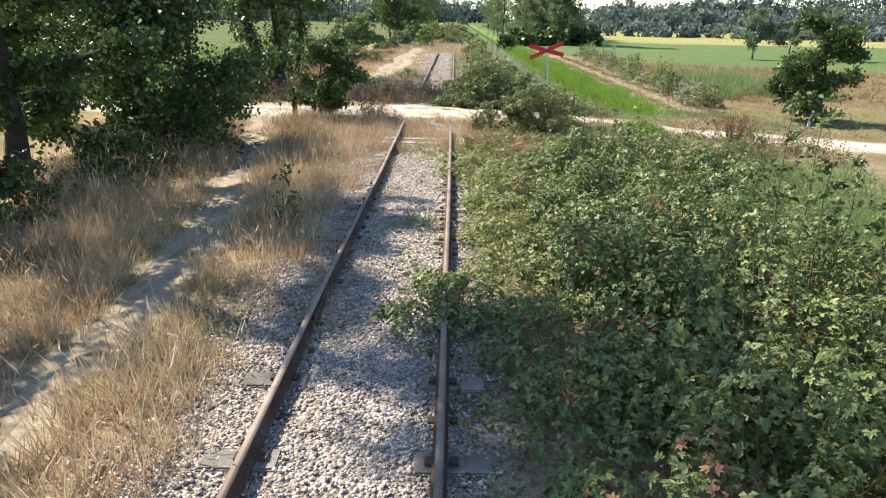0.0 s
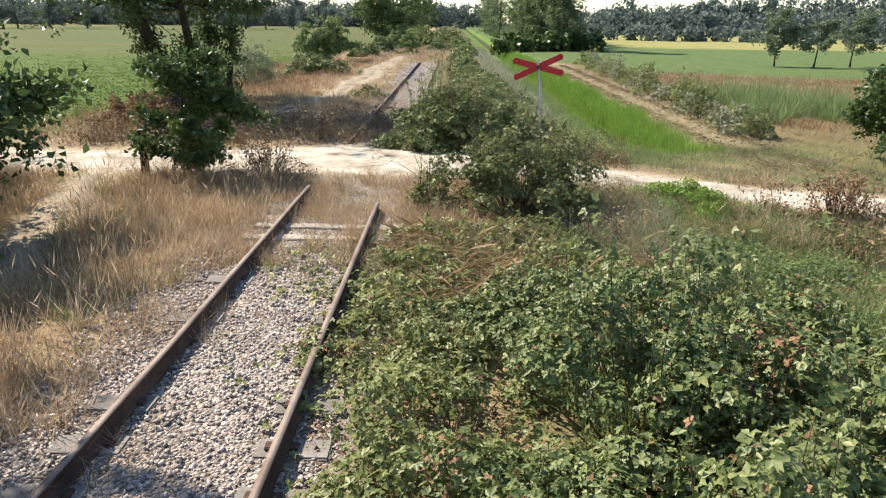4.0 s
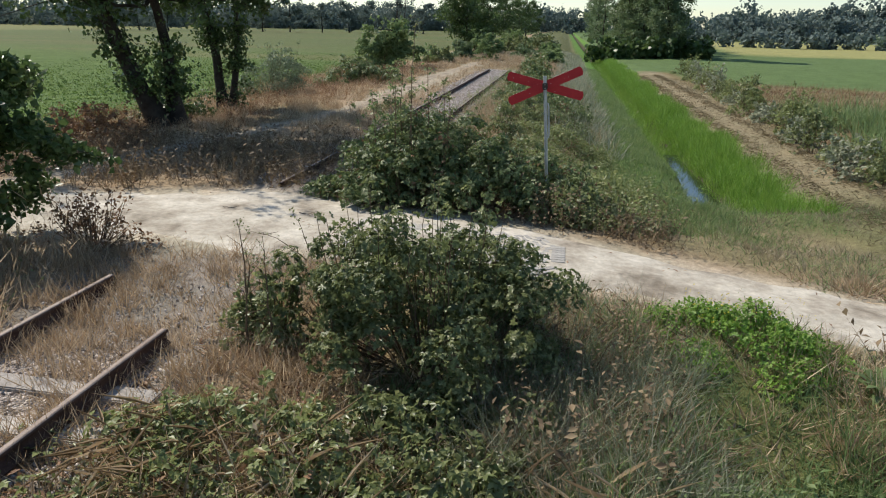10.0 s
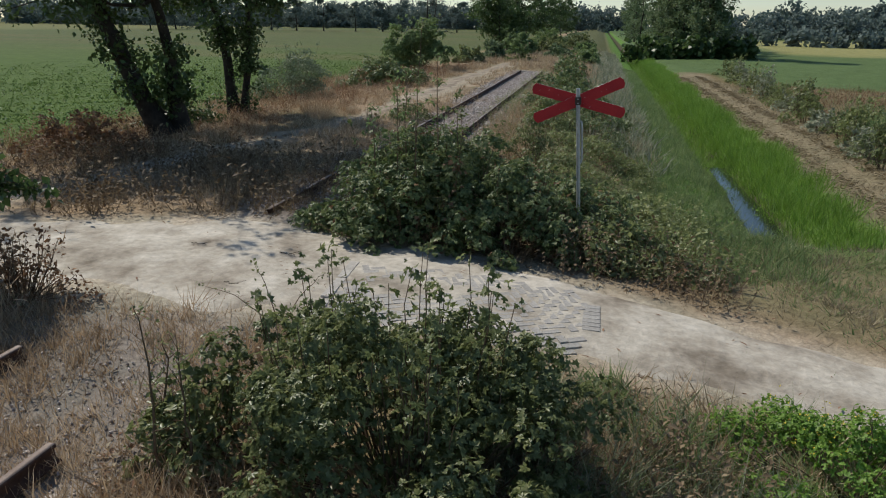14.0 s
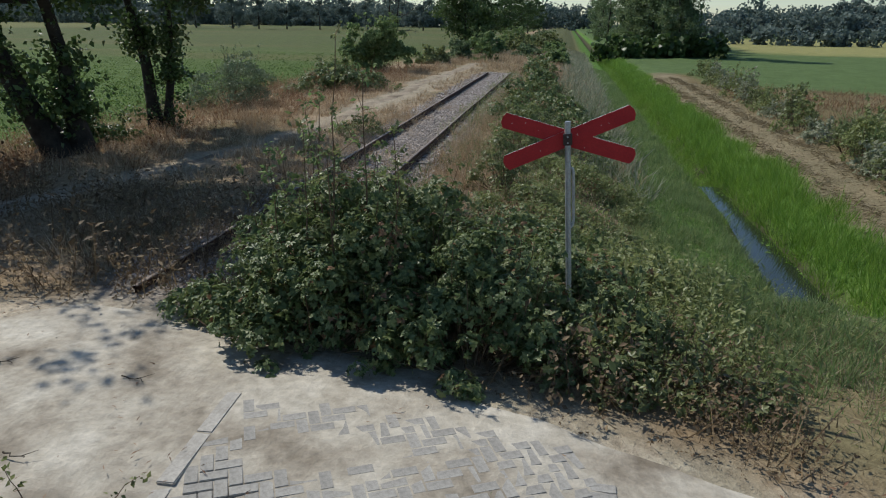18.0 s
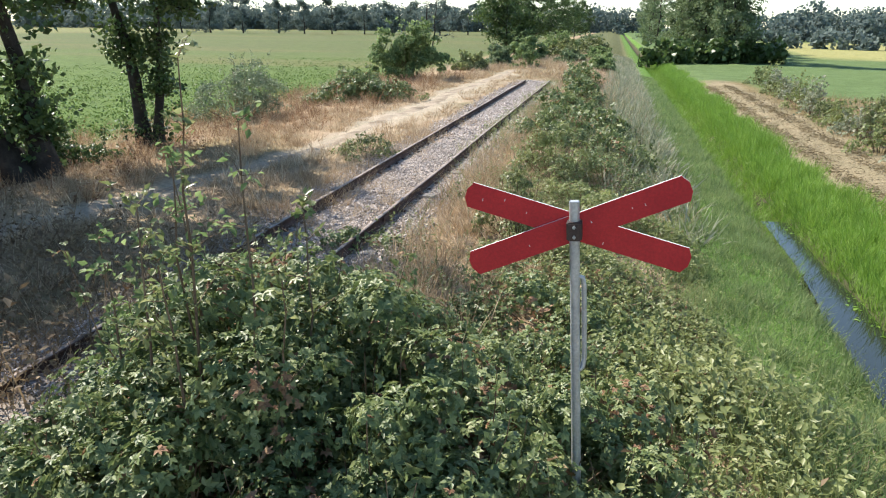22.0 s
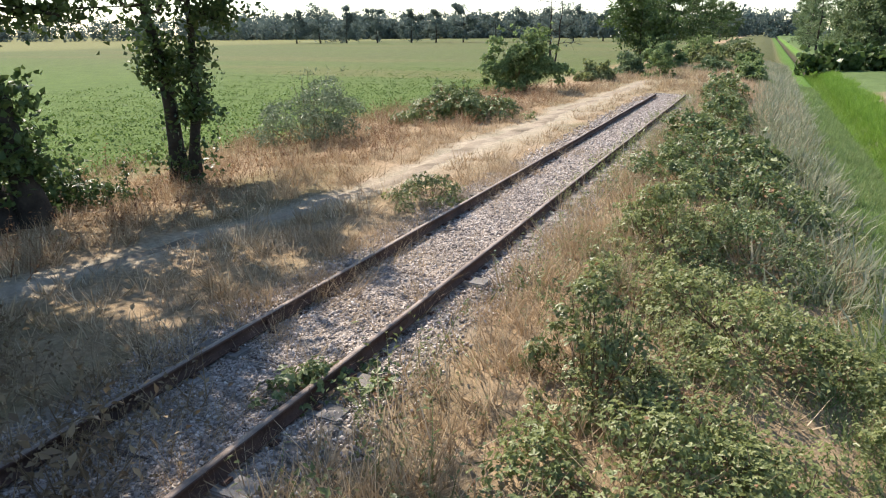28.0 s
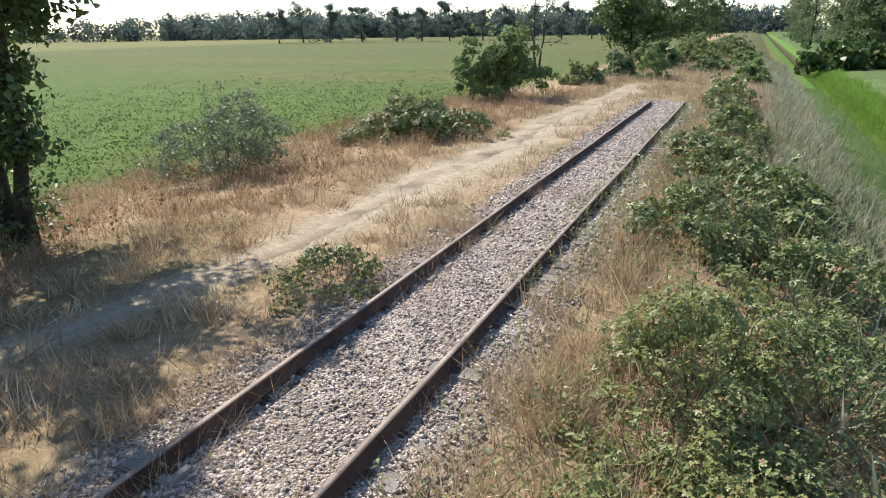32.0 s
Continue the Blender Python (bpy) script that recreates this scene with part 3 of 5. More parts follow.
def build_ballast_bed():
    """The worn bed of small stone below the loose ballast, ragged at its edges."""
    for y0, y1 in ((-4, 19.5), (26.6, 67)):
        ys, u = np.arange(y0, y1, 0.25), np.linspace(-1, 1, 19)
        left = 1.72 + 0.28 * (ys < 20) + 0.22 * rough_at(ys * 1.9, 0) + 0.1 * rough_at(ys * 5.1, 3)
        right = 1.5 - 0.2 * (ys < 20) + 0.2 * rough_at(ys * 1.7, 7) + 0.1 * rough_at(ys * 4.7, 5)
        X = np.where(u[None] < 0, u[None] * left[:, None], u[None] * right[:, None])
        Y = np.repeat(ys[:, None], len(u), 1)
        Z = land(X, Y) + 0.012 + 0.01 * rough_at(X, Y, 5) - 0.05 * np.abs(u[None]) ** 6
        i, j = np.meshgrid(np.arange(len(ys) - 1), np.arange(len(u) - 1), indexing="ij")
        a = i * len(u) + j
        f = np.stack([a, a + 1, a + len(u) + 1, a + len(u)], -1).reshape(-1, 4)
        ob = put("ballast_bed", np_mesh("ballast_bed", np.stack([X, Y, Z], -1).reshape(-1, 3), f), GRAVEL, smooth=True)
        tagged(ob, "dusty grey gravel bed under the rusty rails", "ballast", kind="structure")


build_track()
build_ballast_bed()
build_ballast()


# ---- crossing sign ----
def build_sign():
    base = Vector((4.49, 26.09, float(land(4.49, 26.09))))
    sign = empty("crossing_sign", base, label="red saint andrew's cross railway warning sign on a grey steel pole", category="railway sign")
    sign.rotation_euler = (0, radians(-4.45), 0)
    top = 2.345 - base.z
    v, f = tube([(0, 0, -0.3), (0, 0, top * 0.5), (0, 0, top)], [0.03, 0.03, 0.03], 16)
    put("pole", np_mesh("pole", v, f), ZINC, sign, "galvanised steel pole", True)
    part("pole_cap", box((0.055, 0.055, 0.01), (0, 0, top), 0.004), ZINC, sign)
    mid = 2.172 - base.z
    for k, (ang, dy) in enumerate(((20.6, 0.055), (-17.85, 0.075))):
        bm = bmesh.new()
        L, W, cut = 0.695, 0.08, 0.03
        ring = [(-L + cut, -W), (L - cut, -W), (L, -W + 0.05), (L, W - 0.05), (L - cut, W), (-L + cut, W), (-L, W - 0.05), (-L, -W + 0.05)]
        front = [bm.verts.new((x, -0.006, z)) for x, z in ring]
        back = [bm.verts.new((x, 0.006, z)) for x, z in ring]
        bm.faces.new(front)
        bm.faces.new(back[::-1])
        for i in range(8):
            q = bm.faces.new((front[i], back[i], back[(i + 1) % 8], front[(i + 1) % 8]))
            q.material_index = 1
        bmesh.ops.recalc_face_normals(bm, faces=bm.faces)
        turn = Matrix.Translation((0.0, dy, mid)) @ Matrix.Rotation(radians(-ang), 4, "Y")
        bmesh.ops.transform(bm, matrix=turn, verts=bm.verts)
        b = part("board", bm, RED, sign, "red-painted board with pale chipped edges")
        b.data.materials.append(WHITE)
        r = random.Random(k)
        for _ in range(4):
            s = r.uniform(-0.62, 0.62)
            chip = box((0.004, 0.002, r.uniform(0.006, 0.018)), (0, 0, 0))
            bmesh.ops.transform(chip, matrix=turn @ Matrix.Translation((s, -0.0068, r.uniform(-0.06, 0.06))), verts=chip.verts)
            part("paint_chip", chip, WHITE, b)
    part("bracket", box((0.09, 0.1, 0.115), (0, 0.0, mid), 0.008), DARKSTEEL, sign, "dark rusty clamp")
    for z in (mid - 0.03, mid + 0.03):
        part("bolt", box((0.02, 0.02, 0.02), (0, -0.055, z), 0.006), ZINC, sign)
    pts = [(0.02, 0.0, 1.88 - base.z), (0.045, 0.01, 1.87 - base.z), (0.055, 0.015, 1.82 - base.z), (0.055, 0.015, 1.34 - base.z), (0.045, 0.01, 1.27 - base.z), (0.02, 0.0, 1.25 - base.z)]
    v, f = tube(pts, [0.016] * 6, 8)
    put("cable_guard", np_mesh("cable_guard", v, f), ZINC, sign, "bent steel conduit", True)


build_sign()


# ---- planting ----
def tree(name, at, height, trunk_r, crown_base, crown_r, mat, label, leaf=0.09, clumps=1800, limbs=9, seed=1, forks=1, k=8, ivy=0, far=False, leans=None, group="", bias=0.0):
    r = np.random.default_rng(seed)
    at = (at[0], at[1], float(land(at[0], at[1])) - 0.05)
    t = empty(name, at, label=label, category="tree", group=group)
    ends, stems = [], []
    for q in range(forks):
        wood = []
        steps = 9
        hh = np.linspace(0, height * 0.92, steps)
        drift = np.cumsum(r.normal(0, 0.075 * height / steps, (steps, 2)), 0) + np.outer(np.where(hh < 4.5, hh, 4.5 + (hh - 4.5) * 0.4), np.array(leans[q]) if leans else r.normal(0, 0.1, 2) * (q > 0))
        drift += 0.05 * trunk_r * 4 * np.sin(np.outer(hh * 1.1 + q * 2 + seed, [1.0, 0.7]))
        drift -= drift[0]
        pts = np.column_stack([drift + np.array([q * trunk_r * 1.5, q * trunk_r * 0.6]), hh])
        rad = trunk_r * (1 - 0.93 * np.linspace(0, 1, steps) ** 0.9) * (1 if q == 0 else 0.7)
        rad[0] *= 1.4
        stems.append((pts, rad))
        put("trunk", np_mesh("trunk", *tube(pts, rad, 5 if far else 9, 0.07)), BARK, t, "", True)
        for i in range(limbs):
            h = crown_base + (height * 0.95 - crown_base) * (i + r.uniform(0, 1)) / limbs
            p0 = np.array([np.interp(h * 0.9, hh, pts[:, 0]), np.interp(h * 0.9, hh, pts[:, 1]), h * 0.9])
            a = r.uniform(0, 2 * np.pi)
            rel = (h - crown_base) / max(height - crown_base, 0.1)
            length = crown_r * (0.55 + 0.6 * math.sin(math.pi * min(1, 0.25 + 0.75 * rel)) * r.uniform(0.6, 1.1))
            d = np.array([math.cos(a), math.sin(a) + bias, r.uniform(0.05, 0.5)])
            n = 6
            s = np.linspace(0, 1, n)[:, None]
            limb = p0 + s * d * length + np.cumsum(r.normal(0, 0.05 * length, (n, 3)), 0) * (s > 0)
            r0 = max(0.012, np.interp(h * 0.9, hh, rad) * 0.55)
            wood.append(tube(limb, np.linspace(r0, r0 * 0.15, n), 4 if far else 5))
            for _ in range(6):
                s0 = r.integers(1, n)
                tw = limb[s0] + np.outer(np.linspace(0, 1, 4), r.normal(0, 1, 3) * (1, 1, 0.6) * length * 0.3)
                if not far:
                    wood.append(tube(tw, np.linspace(r0 * 0.35, 0.004, 4), 3))
                ends.append(tw)
            ends.append(limb[2:])
        tagged(put("branchwork", np_mesh("branchwork", *join(wood)), BARK, t, "", True), kind="stuff")
    ends = np.concatenate(ends)
    p = ends[r.integers(0, len(ends), clumps)] + r.normal(0, 0.065 * crown_r, (clumps, 3)) * (1, 1, 0.7)
    p = p[p[:, 2] > 0.15]
    if ivy:
        for pts, rad in stems:
            h = np.concatenate([r.normal(c, s, int(ivy * q)) for c, s, q in zip(r.uniform(0.2, 4.2, 5), r.uniform(0.12, 0.5, 5), r.uniform(0.03, 0.2, 5))]).clip(0.05)
            a = r.uniform(0, 2 * np.pi, len(h))
            rr = np.interp(h, pts[:, 2], rad) * r.uniform(0.9, 1.6, len(h)) + np.abs(r.normal(0, 0.22, len(h)))
            p = np.concatenate([p, np.column_stack([np.interp(h, pts[:, 2], pts[:, 0]) + rr * np.cos(a), np.interp(h, pts[:, 2], pts[:, 1]) + rr * np.sin(a), h])])
    cv, cf = clump(k, seed + 5, 0.36)
    v, f = scatter(cv, cf, p, r.normal(0, 1, (len(p), 3)), leaf * 2.2 * r.uniform(0.6, 1.3, (len(p), 1)))
    put("crown", np_mesh("crown", v, f), mat, t)
    return t


def shrub(name, at, rx, ry, h, mat, label, leaf=0.06, n=4000, stems=40, seed=1, category="shrub", upright=0.0, tris=None, sprigs=0, loose=0.45, edge=1.0, group="", oval=False):
    """A thicket: arching stems from the ground and leaves over an uneven, ragged dome, thinner inside."""
    r = np.random.default_rng(seed)
    z0 = float(land(at[0], at[1]))
    t = empty(name, (at[0], at[1], z0), label=label, category=category, group=group)
    wood, tips = [], []
    for i in range(stems + sprigs):
        a, q = r.uniform(0, 2 * np.pi), math.sqrt(r.uniform(0.02, 1))
        tall = h * r.uniform(1.0, 1.28) if i >= stems else h * (1 - 0.75 * q ** 2) * r.uniform(0.8, 1.15)
        if i >= stems:
            q *= 0.8
        end = np.array([rx * q * math.cos(a), ry * q * math.sin(a), tall])
        foot = end * (0.35, 0.35, 0)
        s = np.linspace(0, 1, 6)[:, None]
        bow = np.array([end[0], end[1], 0]) * 0.25
        pts = foot + s * (end - foot) + np.sin(s * np.pi) * bow * (0.6 - upright) + r.normal(0, 0.02, (6, 3)) * s
        gz = land(at[0] + pts[:, 0], at[1] + pts[:, 1]) - z0
        pts[:, 2] += gz * (1 - s[:, 0] * 0.3) - 0.03 * (s[:, 0] == 0)
        wood.append(tube(pts, np.linspace(0.01, 0.003, 6), 3))
        if i >= stems:
            tips.append(pts[2:])
    tagged(put("stem_tangle", np_mesh("stem_tangle", *join(wood)), CANE, t), kind="stuff")
    # leaves sit on many small overlapping clumps, with dark gaps between them
    rc = 0.11 + 0.13 * min(rx, ry)
    kc = int(2.5 * rx * ry / rc ** 2) + 6
    u, a = np.sqrt(r.uniform(0, 1, kc)), r.uniform(0, 2 * np.pi, kc)
    wav = 1 + 0.2 * np.sin(2 * a + seed) + 0.15 * np.sin(5 * a + 2 * seed) + 0.1 * np.sin(11 * a)
    cx, cy = rx * u * wav * np.cos(a), ry * u * wav * np.sin(a)
    lump = 1 + 0.4 * rough_at(at[0] + cx, at[1] + cy, 1.2) + 0.25 * rough_at(at[0] + cx, at[1] + cy, 4.2)
    cr = rc * r.uniform(0.55, 1.35, kc)
    cz = np.maximum(h * np.clip(1 - u ** 2.2, 0.03, 1) ** (0.8 * edge) * lump * np.where(r.random(kc) < 0.3, r.uniform(0.3, 0.75, kc), r.uniform(0.8, 1.05, kc)) - 0.5 * cr, 0.15 * cr)
    pick = r.choice(kc, n, p=cr ** 2 / (cr ** 2).sum())
    d = r.normal(0, 1, (n, 3))
    d[:, 2] = np.where(r.random(n) < 0.85, np.abs(d[:, 2]), d[:, 2])
    d /= np.linalg.norm(d, axis=1, keepdims=True)
    flat = np.minimum(0.85, 0.35 + h)
    p = np.column_stack([cx, cy, cz])[pick] + d * cr[pick, None] * (1, 1, flat) * r.uniform(0.6, 1.1, (n, 1))
    gx, gy = at[0] + p[:, 0], at[1] + p[:, 1]
    p[:, 2] = np.maximum(p[:, 2], r.uniform(0.02, 0.06, n)) + land(gx, gy) - z0
    nrm = d + (0, 0, 0.45) + r.normal(0, loose * 0.8, (n, 3))
    dead = sm(0.35, 0.8, rough_at(gx, gy + seed, 1.7)) * 0.5 + 0.03 > r.random(n)
    if tips:
        e = np.concatenate(tips)
        m = len(e) * 6
        p = np.concatenate([p, np.repeat(e, 6, 0) + r.normal(0, 0.045, (m, 3))])
        nrm, dead = np.concatenate([nrm, r.normal(0, 1, (m, 3)) + (0, 0, 0.6)]), np.concatenate([dead, r.random(m) < 0.03])
    v3, f3 = tris or (compound(5, 0.85, 0.12, 0.3) if oval else compound(3, 1.15))
    size = leaf * r.uniform(0.5, 1.4, (len(p), 1))
    if category != "bramble":
        dead[:] = False
    put("foliage", np_mesh("foliage", *scatter(v3, f3, p[~dead], nrm[~dead], size[~dead])), mat, t)
    if dead.any():
        put("withered_foliage", np_mesh("withered_foliage", *scatter(v3, f3, p[dead], nrm[dead], size[dead] * 0.8)), RUSSET, t, "brown withered leaves")
    return t


def shoot(at, h, mat, label, seed, leaf=0.07, n=34, spread_=0.22, name="sapling_shoot"):
    """One thin upright stem with a few side twigs and scattered leaves."""
    r = np.random.default_rng(seed)
    e = empty(name, (at[0], at[1], float(land(*at))), label=label, category="sapling")
    z = np.linspace(-0.05, h, 9)
    stem = np.column_stack([np.cumsum(r.normal(0, 0.018, (9, 2)), 0), z])
    wood, pos = [tube(stem, np.linspace(0.016, 0.004, 9), 5)], []
    for k in range(2, 9):
        for _ in range(2):
            tw = stem[k] + np.outer(np.linspace(0, 1, 4), np.append(r.normal(0, 1, 2) * spread_ * (1.15 - k / 10), r.uniform(0.02, 0.15)))
            wood.append(tube(tw, np.linspace(0.004, 0.002, 4), 3))
            pos.append(tw[1:])
    put("stem", np_mesh("stem", *join(wood)), CANE, e)
    pos = np.concatenate(pos + [stem[4:]])
    p = pos[r.integers(0, len(pos), n * 2)] + r.normal(0, 0.025, (n * 2, 3))
    v, f = scatter(*leaf_shape(0.12, 0.28), p, r.normal(0, 0.7, (len(p), 3)) + (0, 0, 0.7), leaf * r.uniform(0.6, 1.3, (len(p), 1)))
    put("foliage", np_mesh("foliage", v, f), mat, e)


def rose_cane(at, ends, label):
    """Long arching canes with few small leaves."""
    r = np.random.default_rng(9)
    e = empty("rose_cane", (at[0], at[1], float(land(*at))), label=label, category="shrub")
    pos = []
    for end in ends:
        s = np.linspace(0, 1, 8)[:, None]
        pts = s * np.array(end) + np.sin(s * np.pi) * np.array([0, 0, 0.12]) + r.normal(0, 0.012, (8, 3)) * s - (0, 0, 0.03)
        put("stem", np_mesh("stem", *tube(pts, np.linspace(0.007, 0.002, 8), 4)), CANE, e)
        pos += [pts[2:], pts[5:], pts[7:]]
    pos = np.concatenate(pos)
    p = np.repeat(pos, 3, 0) + r.normal(0, 0.025, (len(pos) * 3, 3))
    p = np.concatenate([p, r.normal(0, 0.06, (60, 3)) * (1, 1, 0.8) + (0.03, 0, 0.12)])
    put("foliage", np_mesh("foliage", *scatter(*leaf_shape(0.12, 0.3), p, r.normal(0, 0.8, (len(p), 3)) + (0, 0, 0.6), 0.04 * r.uniform(0.6, 1.3, (len(p), 1)))), SHRUBLEAF, e)


def blades(name, mat, x, y, tall, wide, label, category="grass", lean=0.3, m=1, clumpy=0.07, shape=None):
    """Grass: m narrow bent blades from each place, fanning out from the tuft's foot."""
    x, y = np.repeat(x, m), np.repeat(y, m)
    n = len(x)
    dx, dy = rng.normal(0, clumpy, n), rng.normal(0, clumpy, n)
    z = land(x + dx, y + dy) - 0.015
    out = lean / max(clumpy, 0.02) * 0.7 if m > 1 else 0
    bow = np.repeat(rng.normal(0, lean * 0.9, (n // m, 2)), m, 0)
    wild = np.where(rng.random(n) < 0.25, 2.6, 1.0)
    nrm = np.column_stack([dx * out + bow[:, 0] + wild * rng.normal(0, lean, n), dy * out + bow[:, 1] + wild * rng.normal(0, lean, n), np.ones(n)])
    h = np.repeat(tall * rng.uniform(0.4, 1.35, n // m), m) * rng.uniform(0.45, 1.2, n) * (1 + 0.35 * rough_at(x, y, 1.6))
    v, f = scatter(*(shape or BLADE), np.column_stack([x + dx, y + dy, z]), nrm, np.column_stack([wide * rng.uniform(0.4, 1.5, n) if wide else h, h, h]))
    ob = put(name, np_mesh(name, v, f), mat)
    return tagged(ob, label, category, kind="stuff")


def litter(name, mat, x, y, size, label, category, lift=0.015, tilt=0.35, shape=None):
    """Flat pieces lying about on the ground."""
    n = len(x)
    nrm = np.column_stack([rng.normal(0, tilt, (n, 2)), np.ones(n)])
    v, f = scatter(*(shape or leaf_shape()), np.column_stack([x, y, land(x, y) + lift + rng.uniform(0, 0.03, n)]), nrm, size * rng.uniform(0.5, 1.4, (n, 1)))
    return tagged(put(name, np_mesh(name, v, f), mat), label, category, kind="stuff")


def herb(seed):
    """A dry stem with small leaves along it, one unit high."""
    r = np.random.default_rng(seed)
    lv, lf = leaf_shape(0.1, 0.26)
    v, f = [np.array([[-0.012, 0, 0], [0.012, 0, 0], [0, 0.05, 1.0]])], [np.array([[0, 1, 2]])]
    for i in range(6):
        q = np.array(Euler((r.uniform(-0.3, 0.9), 0, r.uniform(0, 6.28))).to_matrix())
        v.append(lv @ q.T * r.uniform(0.07, 0.16) + (0, 0.05, 0.2 + 0.14 * i))
        f.append(lf + 3 + 4 * i)
    return np.concatenate(v), np.concatenate(f)


STALK = np.array([[-0.5, 0, 0], [0.5, 0, 0], [0, 0.1, 0.8], [-0.9, 0.1, 0.78], [0.9, 0.12, 0.86], [0, 0.2, 1.05]]), np.array([[0, 1, 2], [3, 4, 5]])


def spread(n, x0, x1, y0, y1, keep):
    """Random places in a rectangle, kept with the chance keep(x, y)."""
    x, y = rng.uniform(x0, x1, n), rng.uniform(y0, y1, n)
    k = rng.random(n) < keep(x, y)
    return x[k], y[k]


def off_road(x, y, margin=0.0):
    w = np.interp(x, ROAD_X, ROAD_W) + margin
    return sm(w - 0.1, w + 0.5, road_gap(x, y) + 0.25 * rough_at(x, y, 2.5))


def off_path(x, y):
    w = 0.3 + 0.25 * sm(36, 48, y)
    return sm(w - 0.1, w + 0.4, np.abs(x - path_x(y)) + 0.15 * rough_at(x, y, 2.5))


def tufty(x, y, s=1.0, lo=-0.5, hi=0.5):
    return sm(lo, hi, rough_at(x, y, s))


# ---- brambles and shrubs ----
BR = "bramble thicket of toothed green leaves beside the rails"
for k, (x, y, rx, ry, h, n, leaf, mat) in enumerate(((3.4, 3.4, 1.5, 1.9, 1.1, 4200, 0.064, BRAMBLE), (5.4, 4.0, 1.9, 2.3, 1.35, 4800, 0.064, BRAMBLE), (3.7, 6.7, 1.5, 2.0, 1.4, 8600, 0.058, BRAMBLE), (5.6, 7.5, 1.7, 2.3, 1.15, 7600, 0.058, BRAMBLE), (2.0, 5.0, 0.9, 1.8, 0.45, 2600, 0.055, BRAMBLE),
                                                   (3.8, 9.8, 1.5, 1.9, 1.3, 8800, 0.06, BRAMBLE), (5.4, 10.9, 1.6, 2.1, 1.4, 8000, 0.06, BRAMBLE), (3.9, 12.7, 1.3, 1.6, 1.55, 8600, 0.06, BRAMBLE), (5.2, 13.7, 1.4, 1.5, 1.15, 6200, 0.06, BRAMBLE),
                                                   (1.9, 8.6, 0.9, 1.8, 0.35, 3000, 0.05, PALELEAF), (2.0, 11.7, 1.0, 1.9, 0.4, 4600, 0.055, PALELEAF), (3.2, 14.9, 1.4, 1.2, 0.55, 4600, 0.06, BRAMBLE), (1.9, 14.7, 1.0, 1.6, 0.32, 3800, 0.058, PALELEAF), (2.7, 11.0, 1.0, 1.5, 0.6, 4000, 0.056, BRAMBLE), (2.6, 8.2, 0.9, 1.4, 0.6, 3600, 0.056, BRAMBLE), (4.4, 15.5, 1.3, 1.0, 0.42, 2600, 0.058, BRAMBLE))):
    shrub("bramble_bush", (x, y), rx, ry, h, mat, BR, leaf, n, 40, 20 + k, "bramble", sprigs=12 if k < 9 else 3, edge=0.8, loose=0.65, oval=k < 2)
shrub("nettle_patch", (6.9, 13.2), 1.4, 2.6, 0.55, GREEN, "green nettles and weeds below the brambles", 0.09, 2600, 40, 39, "weed", upright=0.5, tris=leaf_shape(0.1, 0.2), loose=0.8)
shrub("nettle_patch", (7.2, 17.2), 1.6, 1.3, 0.4, GREEN, "green weeds in rough grass near the road", 0.08, 2200, 40, 40, "weed", upright=0.5, tris=leaf_shape(0.1, 0.2), loose=0.8)
shrub("rose_shrub", (3.4, 20.0), 1.5, 1.0, 1.3, SHRUBLEAF, "dense wild rose shrub at the edge of the sandy road", 0.046, 11000, 80, 41, sprigs=34, loose=0.9, edge=0.5, oval=True)
shrub("rose_shrub", (1.75, 19.9), 0.5, 0.4, 0.6, SHRUBLEAF, "small leggy wild rose beside the rail", 0.06, 500, 12, 42, sprigs=9, loose=0.8)
shrub("rose_shrub", (3.6, 18.2), 1.1, 0.8, 0.42, SHRUBLEAF, "low rose runners in dry grass", 0.06, 1500, 30, 43, sprigs=5, loose=0.8)
for k, (x, y, rx, ry, h, n) in enumerate(((1.85, 26.6, 1.6, 1.7, 1.45, 9500), (3.4, 26.2, 1.5, 1.35, 1.1, 8000), (0.9, 26.0, 0.75, 0.9, 0.55, 2400), (2.5, 28.4, 0.9, 1.1, 0.6, 2200), (4.6, 26.5, 1.0, 1.4, 0.8, 2200), (1.9, 25.35, 1.45, 0.62, 0.95, 2800), (3.5, 25.2, 1.25, 0.6, 0.85, 2100))):
    shrub("bramble_bush", (x, y), rx, ry, h, BRAMBLE, "bramble mound spreading over the road's edge below the crossing sign", 0.058, int(n * (1.0 if k < 2 else 1.3)), 50, 50 + k, "bramble", sprigs=(14, 6, 3, 5, 6, 2, 2)[k], loose=0.6, edge=0.7, oval=k in (0, 1, 4, 5, 6))
for k, (x, y, rx, ry, h, n) in enumerate(((1.6, 16.3, 0.8, 1.2, 0.28, 1500), (2.3, 17.9, 0.9, 0.9, 0.32, 1500), (3.7, 16.9, 1.2, 0.9, 0.35, 1900), (5.2, 16.6, 1.0, 0.9, 0.35, 1200), (3.9, 30.0, 1.3, 1.3, 0.45, 3400), (5.2, 29.3, 1.0, 1.2, 0.45, 2400), (4.0, 28.4, 1.2, 1.0, 0.5, 3000), (5.3, 31.4, 0.9, 1.3, 0.4, 2200))):
    shrub("bramble_bush", (x, y), rx, ry, h, PALELEAF if k not in (4, 6) else BRAMBLE, "low brambles mixed with dry grass", 0.06, n, 24, 340 + k, "bramble", sprigs=6, loose=0.7)
shrub("bramble_bush", (0.75, 6.6), 0.75, 0.9, 0.3, BRAMBLE, "bramble shoot creeping over the rail", 0.06, 1100, 12, 81, "bramble")
shrub("bramble_bush", (0.75, 31.9), 0.45, 0.6, 0.3, BRAMBLE, "bramble shoot creeping over the rail", 0.07, 380, 12, 82, "bramble")
